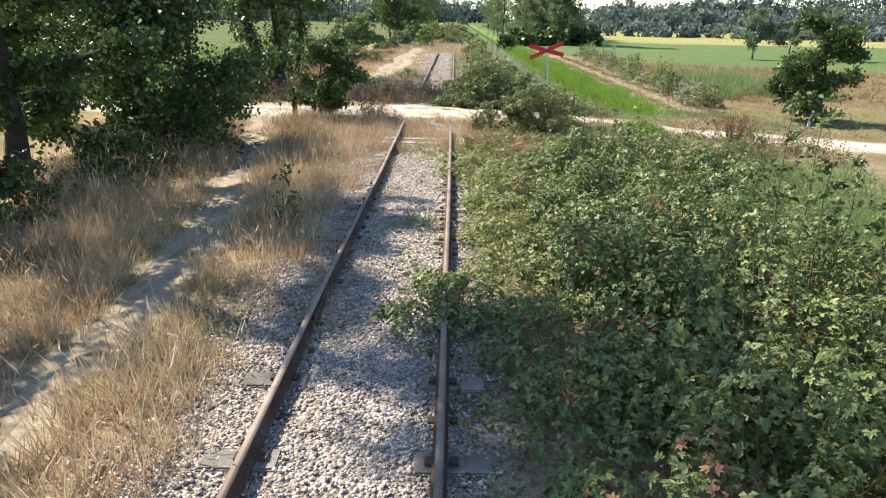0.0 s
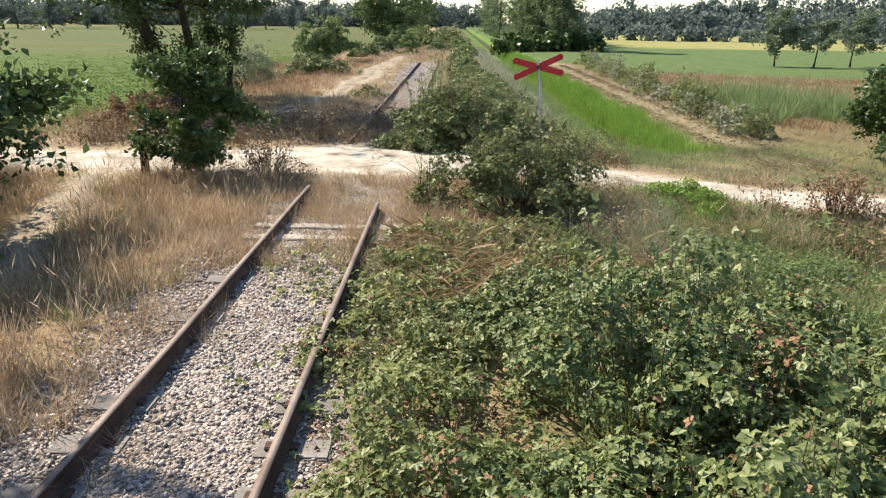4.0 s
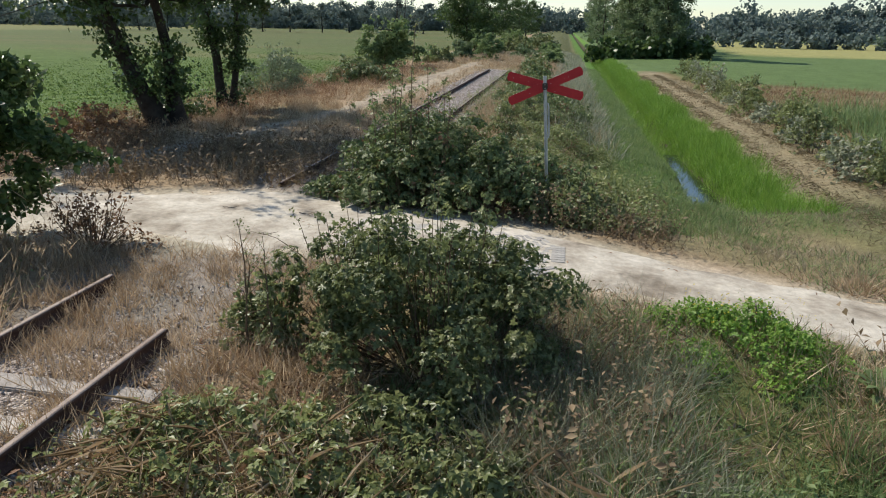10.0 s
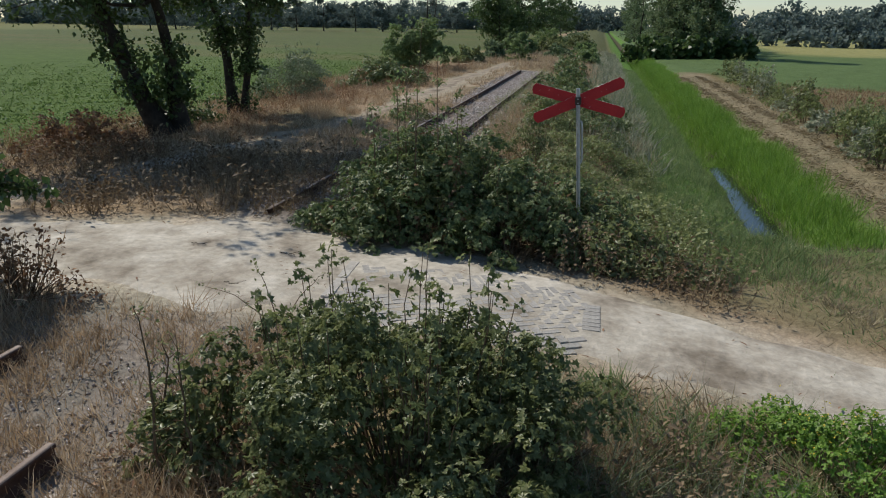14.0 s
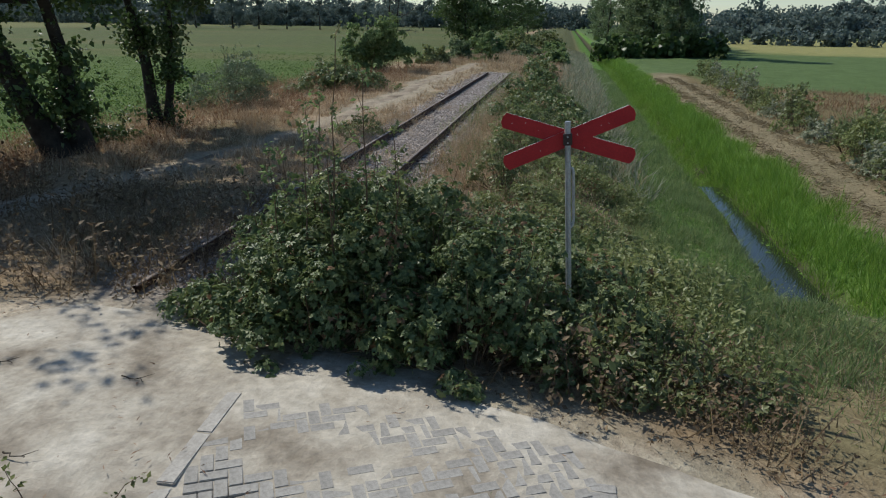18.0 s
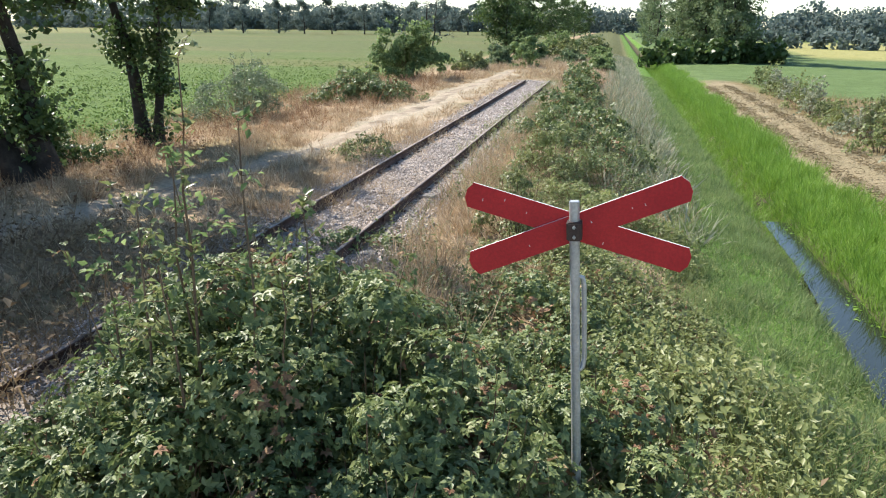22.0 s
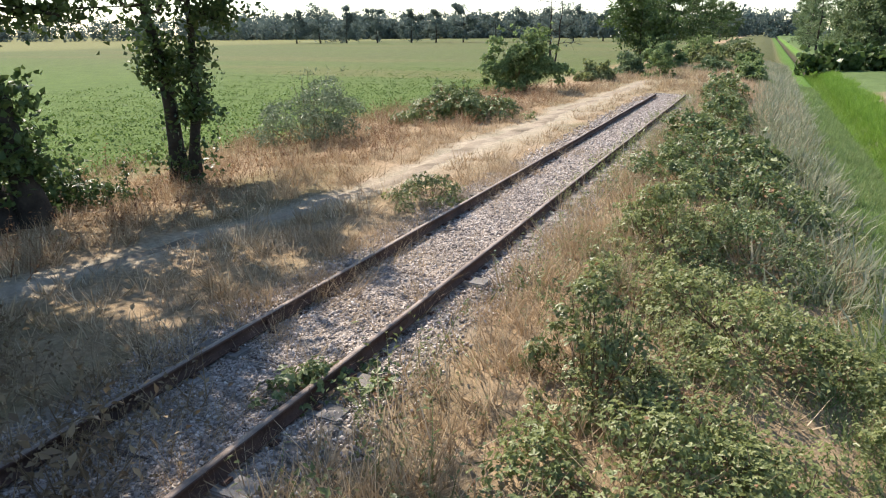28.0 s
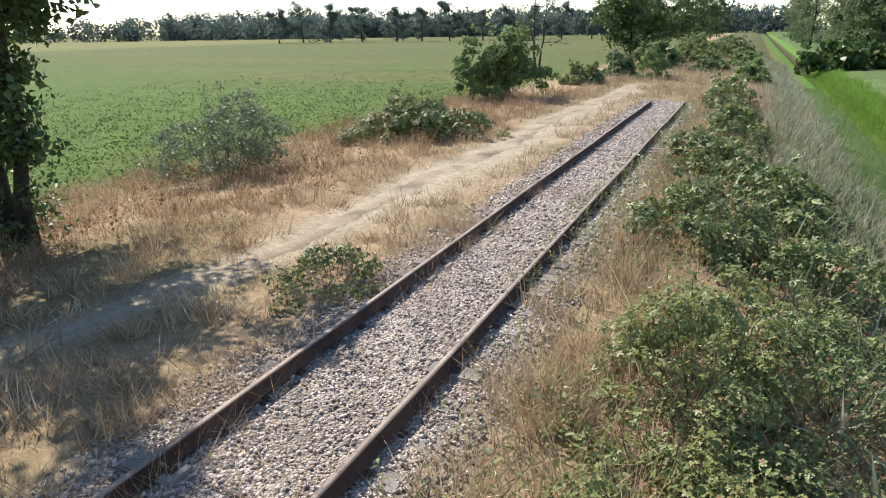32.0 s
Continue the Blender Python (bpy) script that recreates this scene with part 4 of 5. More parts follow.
shrub("bramble_bush", (5.3, 25.3), 1.0, 0.8, 0.5, SHRUBLEAF, "low half-withered brambles at the bank's foot", 0.06, 1300, 40, 83, "bramble", loose=0.8, sprigs=10)
shrub("undergrowth_bush", (-7.5, 9.9), 1.5, 1.8, 1.5, OAKLEAF, "dark leafy undergrowth below the oaks", 0.08, 3800, 40, 84, loose=0.8, sprigs=8)
shrub("undergrowth_bush", (-6.6, 13.8), 1.2, 1.5, 0.9, OAKLEAF, "dark undergrowth below the oaks", 0.09, 2200, 40, 85, loose=0.8, sprigs=6)
shrub("undergrowth_bush", (-9.0, 31.6), 1.6, 1.3, 0.8, RUSSET, "dark withered undergrowth below the ivy-clad oaks", 0.09, 1500, 40, 86, loose=0.8, sprigs=12)
shrub("undergrowth_bush", (-9.2, 36.2), 1.3, 1.3, 0.9, OAKLEAF, "dark undergrowth round the ivy-clad trunks", 0.1, 1300, 30, 87, loose=0.8, sprigs=6)
for k, (x, y, rx, ry, h, n, mat) in enumerate(((3.1, 33.2, 0.65, 0.65, 1.0, 2400, SHRUBLEAF), (4.5, 32.0, 1.5, 2.0, 0.5, 7500, PALELEAF), (4.6, 35.6, 1.6, 1.9, 0.6, 7500, PALELEAF), (3.0, 36.6, 0.9, 1.4, 0.4, 2600, PALELEAF), (3.2, 38.6, 1.1, 1.4, 1.0, 6000, PALELEAF), (4.6, 39.6, 1.4, 2.0, 0.75, 4600, BRAMBLE), (4.9, 43.0, 1.2, 2.2, 0.7, 3000, BRAMBLE),
                                              (3.0, 44.0, 1.1, 2.2, 0.95, 3200, BRAMBLE), (2.9, 50, 1.1, 3, 0.8, 2400, BRAMBLE), (4.4, 48, 1.2, 3, 0.8, 2200, BRAMBLE), (3.2, 57, 1.2, 3.5, 0.9, 1700, BRAMBLE), (2.6, 66, 1.2, 4, 1.1, 1600, BRAMBLE))):
    shrub("bramble_bush", (x, y), rx, ry, h, mat, "overgrown bramble bush on the railway bank", 0.047 if k < 6 else 0.075 if k < 8 else 0.12, n, 25, 70 + k, "bramble", sprigs=8, loose=0.65, edge=0.9)
shrub("weed_clump", (6.75, 20.8), 1.0, 0.65, 0.52, LUSH, "bright green yellow-flowered weed clump at the roadside", 0.032, 6000, 30, 61, "weed", loose=0.8)
shrub("willow_shrub", (-9.4, 46.0), 1.8, 1.7, 1.9, GREYLEAF, "grey-green willow shrub at the field's edge", 0.13, 5600, 60, 62, tris=leaf_shape(0.1, 0.16), upright=0.4, loose=0.9, sprigs=14, edge=0.6)
shrub("bramble_bush", (-7.1, 53.4), 2.2, 2.2, 1.25, BRAMBLE, "dark bramble bush between path and field", 0.11, 5200, 30, 63, "bramble", sprigs=8)
shrub("broom_bush", (-8.8, 67.0), 2.3, 2.3, 3.1, GREEN, "tall bushy green shrub beside the sandy path", 0.14, 9500, 60, 64, upright=0.5, loose=0.9, sprigs=25, edge=0.5)
shrub("broom_bush", (-2.8, 82), 1.0, 1.0, 1.9, GREEN, "small upright green bush growing between the rails", 0.15, 900, 30, 65, upright=0.5, loose=0.9)
for k, (x, y, rx, h) in enumerate(((-4.8, 97, 1.9, 2.3), (0.4, 92, 1.3, 0.9), (-1.4, 106, 1.9, 1.6), (3.0, 100, 1.6, 1.1), (-5.8, 86, 1.2, 1.3), (1.6, 118, 2.2, 1.5), (-3.5, 124, 2.4, 2.2), (0.5, 140, 2.4, 1.8), (-6.8, 78, 1.2, 1.1), (3.6, 84, 1.2, 0.9))):
    shrub("broom_bush", (x, y), rx, rx * 1.4, h, (GREEN, POPLAR, SHRUBLEAF)[k % 3], "tall green bush growing over the old line", 0.2, 2600, 30, 660 + k, upright=0.4, loose=0.9, sprigs=10, group="bushes over the old line")
shrub("herb_clump", (-1.9, 39.6), 0.9, 0.9, 0.5, SHRUBLEAF, "leafy herb clump beside the rail", 0.06, 800, 14, 67, "weed", loose=0.8)
shrub("oak_seedling", (-1.95, 10.0), 0.25, 0.25, 0.95, OAKLEAF, "spindly oak seedling in dry grass", 0.09, 120, 5, 68, tris=leaf_shape())
shrub("withered_weeds", (-1.9, 22.0), 0.9, 0.45, 0.6, RUSSET, "dark withered thistles at the roadside", 0.06, 500, 40, 58, "weed", tris=leaf_shape(), upright=0.5, loose=0.9, sprigs=20)
shrub("withered_weeds", (9.5, 20.3), 0.9, 0.5, 0.7, RUSSET, "withered thistle stand beside the farm road", 0.06, 600, 40, 59, "weed", tris=leaf_shape(), upright=0.5, loose=0.9, sprigs=24)
for k in range(22):
    r = random.Random(k)
    y = 32.5 + 45 * (k / 21) ** 1.15
    shrub("hedge_shrub", (12.7 + 0.055 * (y - 32) + r.uniform(-0.4, 0.4), y), r.uniform(0.5, 0.9), r.uniform(0.6, 1.2), r.uniform(0.6, 1.5), (SHRUBLEAF, PALEREED, PALELEAF)[k % 3], "straggly hedge shrub beside the mown strip", 0.09, 480, 16, 100 + k, upright=0.4, loose=0.9, sprigs=8, group="hedge along the mown strip")

for k, (x, y, h) in enumerate(((4.5, 6.6, 2.7), (5.0, 7.0, 2.5), (4.8, 6.0, 2.2), (5.4, 6.8, 2.1), (5.2, 5.6, 1.9), (5.6, 5.2, 2.2))):
    shoot((x, y), h, SHRUBLEAF if k % 2 else OAKLEAF, "thin leafy sapling rising from the brambles", 400 + k, 0.085, 110, 0.32)
for k, (x, y, h) in enumerate(((1.98, 25.75, 3.05), (2.3, 25.85, 2.65), (1.7, 25.5, 2.2), (1.5, 26.3, 2.3), (2.5, 26.2, 2.1), (1.3, 25.7, 1.9), (2.05, 25.3, 2.0), (1.75, 26.0, 2.4), (2.7, 25.5, 1.9))):
    shoot((x, y), h, GREEN if k % 2 else SHRUBLEAF, "thin wild cherry shoot above the bramble mound", 420 + k, 0.065, 60 if k < 2 else 90, 0.26)
for k, (x, y, h) in enumerate(((1.65, 19.5, 1.35), (1.85, 19.6, 1.1), (1.5, 19.8, 0.9))):
    shoot((x, y), h, SHRUBLEAF, "upright shoot of the wild rose shrub", 440 + k, 0.034, 44, 0.13)
x, y = spread(60, 6.1, 7.4, 20.5, 21.3, lambda x, y: 1 + 0 * x)
v, f = scatter(*clump(4, 3, 0.5), np.column_stack([x, y, land(x, y) + rng.uniform(0.4, 0.55, len(x))]), rng.normal(0, 1, (len(x), 3)), np.full((len(x), 1), 0.022))
tagged(put("weed_flowers", np_mesh("weed_flowers", v, f), YELLOW), "small yellow flowers of the roadside weeds", "flowers", kind="stuff")

# ---- trees ----
tree("oak_tree", (-8.1, 12.6), 11.0, 0.22, 1.2, 2.5, OAKLEAF, "dark shady oak with low branches beside the path", 0.11, 3900, limbs=24, seed=11)
tree("oak_tree", (-7.2, 16.7), 5.0, 0.12, 0.4, 2.7, OAKLEAF, "dense young oak with foliage to the ground", 0.1, 4600, limbs=20, seed=12)
tree("oak_tree", (-10.2, 20.8), 5.2, 0.12, 0.6, 2.4, OAKLEAF, "young oak at the edge of the field", 0.1, 1800, limbs=13, seed=13)
tree("oak_sapling", (-3.6, 22.0), 2.9, 0.045, 0.25, 0.95, OAKLEAF, "bushy oak sapling at the road's edge", 0.08, 1300, limbs=16, seed=14)
tree("oak_tree", (-8.7, 35.0), 10.8, 0.33, 4.3, 3.7, OAKLEAF, "ivy-clad oak with twin dark trunks", 0.115, 5600, limbs=26, seed=15, leans=((-0.24, -0.36), (-0.04, -0.2)), forks=2, ivy=260, bias=-0.12)
tree("oak_tree", (-8.7, 39.4), 8.2, 0.22, 4.3, 2.4, OAKLEAF, "ivy-clad oak with a forked trunk", 0.11, 1800, limbs=12, seed=16, leans=((-0.2, 0.02), (0.12, 0.0)), ivy=260, forks=2)
tree("oak_tree", (15.9, 27.6), 4.4, 0.1, 0.4, 1.5, OAKLEAF, "small leafy oak beside the farm road", 0.1, 2000, limbs=13, seed=17)
for k, (x, y, h) in enumerate(((34.0, 78, 5.6), (37.4, 77, 5.0), (41.5, 78, 6.0))):
    tree("young_tree", (x, y), h, 0.09, 1.6, 1.8, GREYLEAF, "young pale-leaved tree in the grassland", 0.15, 700, limbs=10, seed=30 + k, group="young trees in the grassland")
tree("bare_tree", (-13.0, 88), 9, 0.14, 3.0, 2.6, HAZEDLEAF, "thinly leafed forked tree by the path", 0.12, 120, limbs=8, seed=40, forks=2)
for k, (x, y, h) in enumerate(((-7.5, 101, 7), (-10, 118, 10), (-9, 132, 11), (-11, 150, 12), (-9, 170, 12), (-10, 195, 13), (-9, 225, 13), (-9, 260, 13), (-9, 300, 14), (-9, 350, 14))):
    tree("lineside_tree", (x, y), h, 0.16, 1.5, 3.2, OAKLEAF, "dark roadside tree beside the overgrown line", 0.2, 1500, limbs=18, seed=200 + k, far=True, k=5, group="trees along the line")
for k in range(18):
    r = random.Random(k + 500)
    y = 112 + 4.2 * k if k < 10 else 112 + 9 * (k - 4) + 1.6 * (k - 9) ** 2
    tree("poplar_tree", (12.6 + (r.uniform(0, 7) if k < 10 else r.uniform(0, 4)), y), r.uniform(17, 21), 0.2, 0.5, 2.5, POPLAR, "tall poplar in a stand beside the ditch", 0.2, 3600 if k < 10 else 1300, limbs=30, seed=230 + k, far=True, k=5, group="poplar stand")
for k in range(12):
    r = random.Random(k + 70)
    tree("field_tree", (-150 + 9.0 * k + r.uniform(-2, 2), 235 + 5 * k), r.uniform(11, 15), 0.25, 1.2, 4.2, HAZEDLEAF, "roadside tree beyond the crop field", 0.36, 900, limbs=9, seed=300 + k, far=True, k=5, group="trees beyond the field")


tree("oak_tree", (-9.6, 7.4), 7.5, 0.16, 2.0, 2.7, OAKLEAF, "shady oak standing back from the path", 0.12, 1900, limbs=16, seed=20)
tree("oak_tree", (-8.3, 10.2), 16.5, 0.26, 11.5, 2.7, OAKLEAF, "tall shady oak with a high crown beside the path", 0.12, 1300, limbs=18, seed=19)

# ---- far tree lines ----
def far_wood(x0, y0, x1, y1, h, depth, count, mat, label, seed, size=1.6, k=20):
    """Round and pointed crowns side by side, some before others."""
    r = np.random.default_rng(seed)
    t = r.uniform(0, 1, count)
    cx, cy = x0 + (x1 - x0) * t + r.normal(0, depth, count), y0 + (y1 - y0) * t + r.uniform(0, depth * 2, count)
    ch = h * r.uniform(0.55, 1.15, count)
    cw = ch * r.uniform(0.24, 0.42, count)
    d = r.normal(0, 1, (count, k, 3))
    d /= np.linalg.norm(d, axis=2, keepdims=True)
    p = np.stack([cx, cy, ch * 0.48 + land(cx, cy)], 1)[:, None] + d * np.stack([cw, cw, ch * 0.5], 1)[:, None] * r.uniform(0.55, 1.0, (count, k, 1))
    p = p.reshape(-1, 3)
    cv, cf = clump(5, seed, 0.5)
    v, f = scatter(cv, cf, p, r.normal(0, 1, (len(p), 3)), 1.35 * size * r.uniform(0.7, 1.5, (len(p), 1)))
    tagged(put("far_wood", np_mesh("far_wood", v, f), mat), label, "woodland", kind="stuff")


# the haze on these woods is only in their leaf colour
far_wood(-330, 340, 0, 440, 14, 10, 190, HAZEDLEAF, "hazy line of trees beyond the crop field", 1, 1.4, 30)
far_wood(-420, 250, -200, 360, 12, 10, 120, HAZEDLEAF, "distant trees at the end of the field", 2, 1.3, 25)
far_wood(34, 272, 330, 262, 9, 8, 210, HAZEDLEAF, "distant line of trees beyond the yellow field", 3, 1.2, 30)
far_wood(34, 262, 330, 252, 4.2, 5, 260, HAZEDLEAF, "dark hedge behind the yellow field", 4, 0.91, 20)
far_wood(-330, 345, 0, 445, 5, 12, 190, HAZEDLEAF, "undergrowth below the distant trees", 11, 1.3, 20)
far_wood(-420, 480, 120, 560, 17, 14, 280, HAZEDLEAF, "continuous wood along the horizon", 13, 1.8, 25)
far_wood(100, 480, 460, 400, 14, 14, 150, HAZEDLEAF, "continuous wood along the far horizon", 14, 1.8, 25)
far_wood(72, 322, 135, 305, 13, 6, 70, HAZEDLEAF, "wood rising beyond the yellow field", 16, 1.3, 30)
far_wood(120, 305, 300, 262, 21, 9, 130, HAZEDLEAF, "taller wood on the rising ground beyond the fields", 15, 1.4, 30)
far_wood(10.5, 106, 24, 112, 2.6, 1.5, 40, OAKLEAF, "dark low bushes at the poplars' foot", 5, 0.59, 20)
far_wood(48, 180, 130, 165, 3.0, 3, 60, HAZEDLEAF, "low hedge at the edge of the yellow field", 6, 0.9)


def dock_plant(at, seed):
    """A rosette of long drooping leaves."""
    r = np.random.default_rng(seed)
    e = empty("dock_plant", (at[0], at[1], float(land(*at))), label="broad-leaved dock rosette in rough roadside grass", category="weed")
    v = np.array([[0, 0, 0], [-0.1, 0.3, 0.2], [0.1, 0.3, 0.2], [-0.13, 0.65, 0.26], [0.13, 0.65, 0.26], [0, 1.05, 0.1]])
    f = np.array([[0, 2, 1], [1, 2, 4], [1, 4, 3], [3, 4, 5]])
    me = np_mesh("leaf", v, f)
    for k in range(15):
        q = put("leaf", me, GREEN, e)
        q.location = (0, 0, 0.02)
        q.rotation_euler = (r.uniform(-0.1, 0.6), r.uniform(-0.2, 0.2), k * 2.4 + r.uniform(-0.2, 0.2))
        q.scale = (r.uniform(0.28, 0.45),) * 3


dock_plant((7.85, 20.1), 1)
dock_plant((8.9, 19.6), 2)


def fallen_stick(at, length, turn, seed):
    r = np.random.default_rng(seed)
    e = empty("fallen_stick", (at[0], at[1], float(land(*at)) + 0.075), label="thin dead stick lying on the sandy road", category="stick")
    x = np.linspace(-length / 2, length / 2, 7)
    pts = np.column_stack([x * math.cos(turn), x * math.sin(turn), r.normal(0, 0.006, 7)]) + r.normal(0, 0.015, (7, 3)) * (1, 1, 0)
    put("stem", np_mesh("stem", *tube(pts, np.linspace(0.007, 0.003, 7), 5)), BARK, e)
    side = pts[4] + np.outer(np.linspace(0, 1, 4), (0.12 * math.cos(turn + 0.7), 0.12 * math.sin(turn + 0.7), 0.02))
    put("side_twig", np_mesh("side_twig", *tube(side, np.linspace(0.003, 0.002, 4), 4)), BARK, e)


for k, (x, y, n, a) in enumerate(((-0.85, 24.15, 0.3, -0.1), (0.55, 24.1, 0.26, -0.15), (0.35, 22.9, 0.28, -0.1))):
    fallen_stick((x, y), n, a, 700 + k)
for k, (x, y, h) in enumerate(((-7.6, 38.6, 0.75), (-8.9, 38.0, 0.7), (-9.3, 40.6, 0.6))):
    shoot((x, y), h, OAKLEAF, "small oak seedling among withered herbs", 460 + k, 0.1, 60, 0.24, "oak_seedling")

# ---- grasses ----
x, y = spread(9500, -8.5, -1.1, 0, 24.5, lambda x, y: off_road(x, y) * off_path(x, y) * (0.25 + 0.75 * tufty(x, y, 1.3)) * sm(1.05, 1.9, -x + 0.35 * rough_at(x, y, 1.8)))
blades("dry_grass", STRAW, x, y, 0.38, 0.013, "tall dry straw-coloured grass beside the rails", m=22, clumpy=0.09)
x, y = spread(5000, -8, -1.2, 0, 24.5, lambda x, y: off_road(x, y) * off_path(x, y))
blades("grass_stalks", STRAW, x, y, 0.62, 0.008, "pale flowering grass stalks beside the rails", m=3, shape=STALK, lean=0.22)
x, y = spread(2600, -7, -1.5, 0, 22, lambda x, y: off_path(x, y) * tufty(x + 4, y, 1.0, 0.1, 0.6))
blades("green_grass", GREEN, x, y, 0.22, 0.014, "green grass tufts along the path", m=12)
x, y = spread(1900, -1.5, 1.6, 16.4, 22.8, lambda x, y: off_road(x, y) * (0.3 + 0.7 * tufty(x, y, 1.9)))
blades("dry_grass", STRAW, x, y, 0.26, 0.011, "thin dry grass growing over the buried rails", m=14)
x, y = spread(520, -1.6, 1.6, 2, 18, lambda x, y: tufty(x, y, 1.2, 0.0, 0.7))
blades("dry_grass", STRAW, x, y, 0.16, 0.007, "sparse dry tufts in the ballast", m=14, clumpy=0.05)
x, y = spread(2600, -1.5, 1.5, 28, 47, lambda x, y: tufty(x, y, 1.2, -0.2, 0.7) * (1 - 0.7 * sm(33, 37, y)))
blades("dry_grass", STRAW, x, y, 0.24, 0.007, "dry tufts between the rails", m=10, clumpy=0.06)
x, y = spread(7800, -12, -1.0, 27, 70, lambda x, y: off_road(x, y) * off_path(x, y) * (0.2 + 0.8 * tufty(x, y, 1.2)) * sm(0.75, 1.5, -x + 0.3 * rough_at(x, y, 1.8)) * (1 - 0.75 * sm(38, 50, y) * sm(-4.5, -3.5, x)) * (0.35 + 0.65 * sm(29.5, 31.5, y)))
blades("dry_grass", STRAW, x, y, 0.34, 0.015, "tall dry grass between path and rails", m=20, clumpy=0.1)
x, y = spread(3800, -12.5, -5.0, 28, 72, lambda x, y: off_road(x, y, 0.2) * sm(0.2, 1.2, path_x(y) - x + 0.4 * rough_at(x, y)) * tufty(x, y, 1.1, -0.7, 0.3))
blades("withered_herbs", RUSSET, x, y, 0.55, 0, "rust-brown withered herbs at the field's edge", "herbs", m=3, clumpy=0.14, shape=herb(1))
x, y = spread(4200, -6, 5, 62, 120, lambda x, y: sm(60, 72, y) * np.where(y < 78, off_path(x, y), 1) * tufty(x, y, 0.9, -0.8, 0.4))
blades("dry_grass", STRAW, x, y, 0.45, 0.03, "dry grass closing over the far rails", m=12, clumpy=0.15)
x, y = spread(5200, 1.0, 6.5, 28, 75, lambda x, y: off_road(x, y, 0.3) * (0.65 + 0.35 * tufty(x, y, 1.4)) * (1 - 0.6 * sm(2.6, 3.6, x)) * (1 - 0.92 * sm(2.8, 3.8, x) * (1 - sm(36, 42, y))) * sm(0.95, 1.8, x + 0.3 * rough_at(x, y, 1.7)))
blades("dry_grass", STRAW, x, y, 0.46, 0.015, "tall dry grass on the railway bank", m=20, clumpy=0.1)
x, y = spread(3600, 4.3, 6.6, 34, 120, lambda x, y: tufty(x, y, 0.9, -0.9, 0.4) * sm(35, 41, y))
blades("pale_reeds", PALEREED, x, y, 0.55, 0.036, "pale drying reeds on the bank above the ditch", "reeds", m=12, clumpy=0.16, shape=BENT)
x, y = spread(4800, 1.2, 10, 14, 23.5, lambda x, y: off_road(x, y) * (0.2 + 0.8 * tufty(x + 9, y, 1.4)) * (1 - 0.7 * sm(4.6, 5.6, x) * (1 - sm(18.2, 19.2, y))))
blades("dry_grass", STRAW, x, y, 0.32, 0.014, "tangled dry grass at the roadside", m=20, lean=0.5)
x, y = spread(5200, 3.2, 10, 12, 23, lambda x, y: off_road(x, y) * tufty(x, y + 5, 1.1, -0.2, 0.6))
blades("green_grass", GREEN, x, y, 0.26, 0.019, "rough green grass below the bank", m=20)
x, y = spread(3000, 6.6, 12, 2, 18, lambda x, y: sm(5.5, 7, x))
blades("green_grass", GREEN, x, y, 0.3, 0.016, "green meadow grass beyond the brambles", m=12, clumpy=0.12)
x, y = spread(8500, 5.2, 8.6, 26, 90, lambda x, y: sm(5.2, 6.4, x + 0.5 * rough_at(x, y)) * off_road(x, y, 1.2) * (1 - sm(8.1, 8.5, x)) * (1 - 0.5 * sm(50, 80, y)))
blades("green_grass", GREEN, x, y, 0.24, 0.016, "green grass slope down to the ditch", m=20, clumpy=0.12)
x, y = spread(9500, 8.9, 11.0, 29, 140, lambda x, y: sm(9.06, 9.24, x + 0.1 * rough_at(x, y, 2)) * (1 - sm(10.2, 10.9, x + 0.5 * rough_at(x, y, 0.7))) * (1 - 0.6 * sm(60, 110, y)))
blades("ditch_reeds", LUSH, x, y, 0.36, 0.016, "bright green young reeds along the ditch", "reeds", m=24, clumpy=0.12, lean=0.24)
x, y = spread(2600, 8.3, 9.5, 30.4, 110, lambda x, y: np.maximum(sm(35, 40, y), 0.5 * tufty(x, y, 2.3, 0.1, 0.6) * sm(0.25, 0.5, np.abs(x - 8.82))))
blades("ditch_reeds", LUSH, x, y, 0.45, 0.018, "green reeds growing over the shallow water", "reeds", m=18, clumpy=0.1, lean=0.45)
x, y = spread(3800, 10.2, 30, 22, 72, lambda x, y: off_road(x, y, 0.6) * np.where(x < 12.6, 0.6, 1.0) * (1 - sm(58, 64, y + 0.45 * (x - 30))))
blades("stubble_grass", HAY, x, y, 0.24, 0.02, "brown stubble and mown hay beyond the ditch", m=10, clumpy=0.2, lean=0.6)
rose_cane((1.45, 21.95), ((-0.95, 0.1, 0.4), (-0.3, 0.1, 0.72), (0.42, 0.3, 0.62)), "wild rose cane arching over the road's edge")
x, y = spread(400, 3.4, 6.6, 24.0, 26.6, lambda x, y: off_road(x, y, 0.1))
blades("withered_herbs", DARKHERB, x, y, 0.5, 0, "dark withered stalks below the brambles", "herbs", m=3, clumpy=0.12, shape=herb(2))
x, y = spread(160, 1.3, 3.4, 16.7, 21.8, lambda x, y: off_road(x, y))
blades("withered_herbs", HAY, x, y, 0.32, 0, "brown withered herbs round the rose shrub", "herbs", m=2, clumpy=0.12, shape=herb(3))
x, y = spread(260, 4.2, 5.9, 18.4, 21.0, lambda x, y: off_road(x, y))
blades("withered_herbs", DARKHERB, x, y, 0.45, 0, "tall dry stalks beside the rose shrub", "herbs", m=3, clumpy=0.12, shape=herb(8))
x, y = spread(900, 4.0, 6.2, 16.8, 21.4, lambda x, y: off_road(x, y) * tufty(x, y, 1.3, -0.6, 0.3))
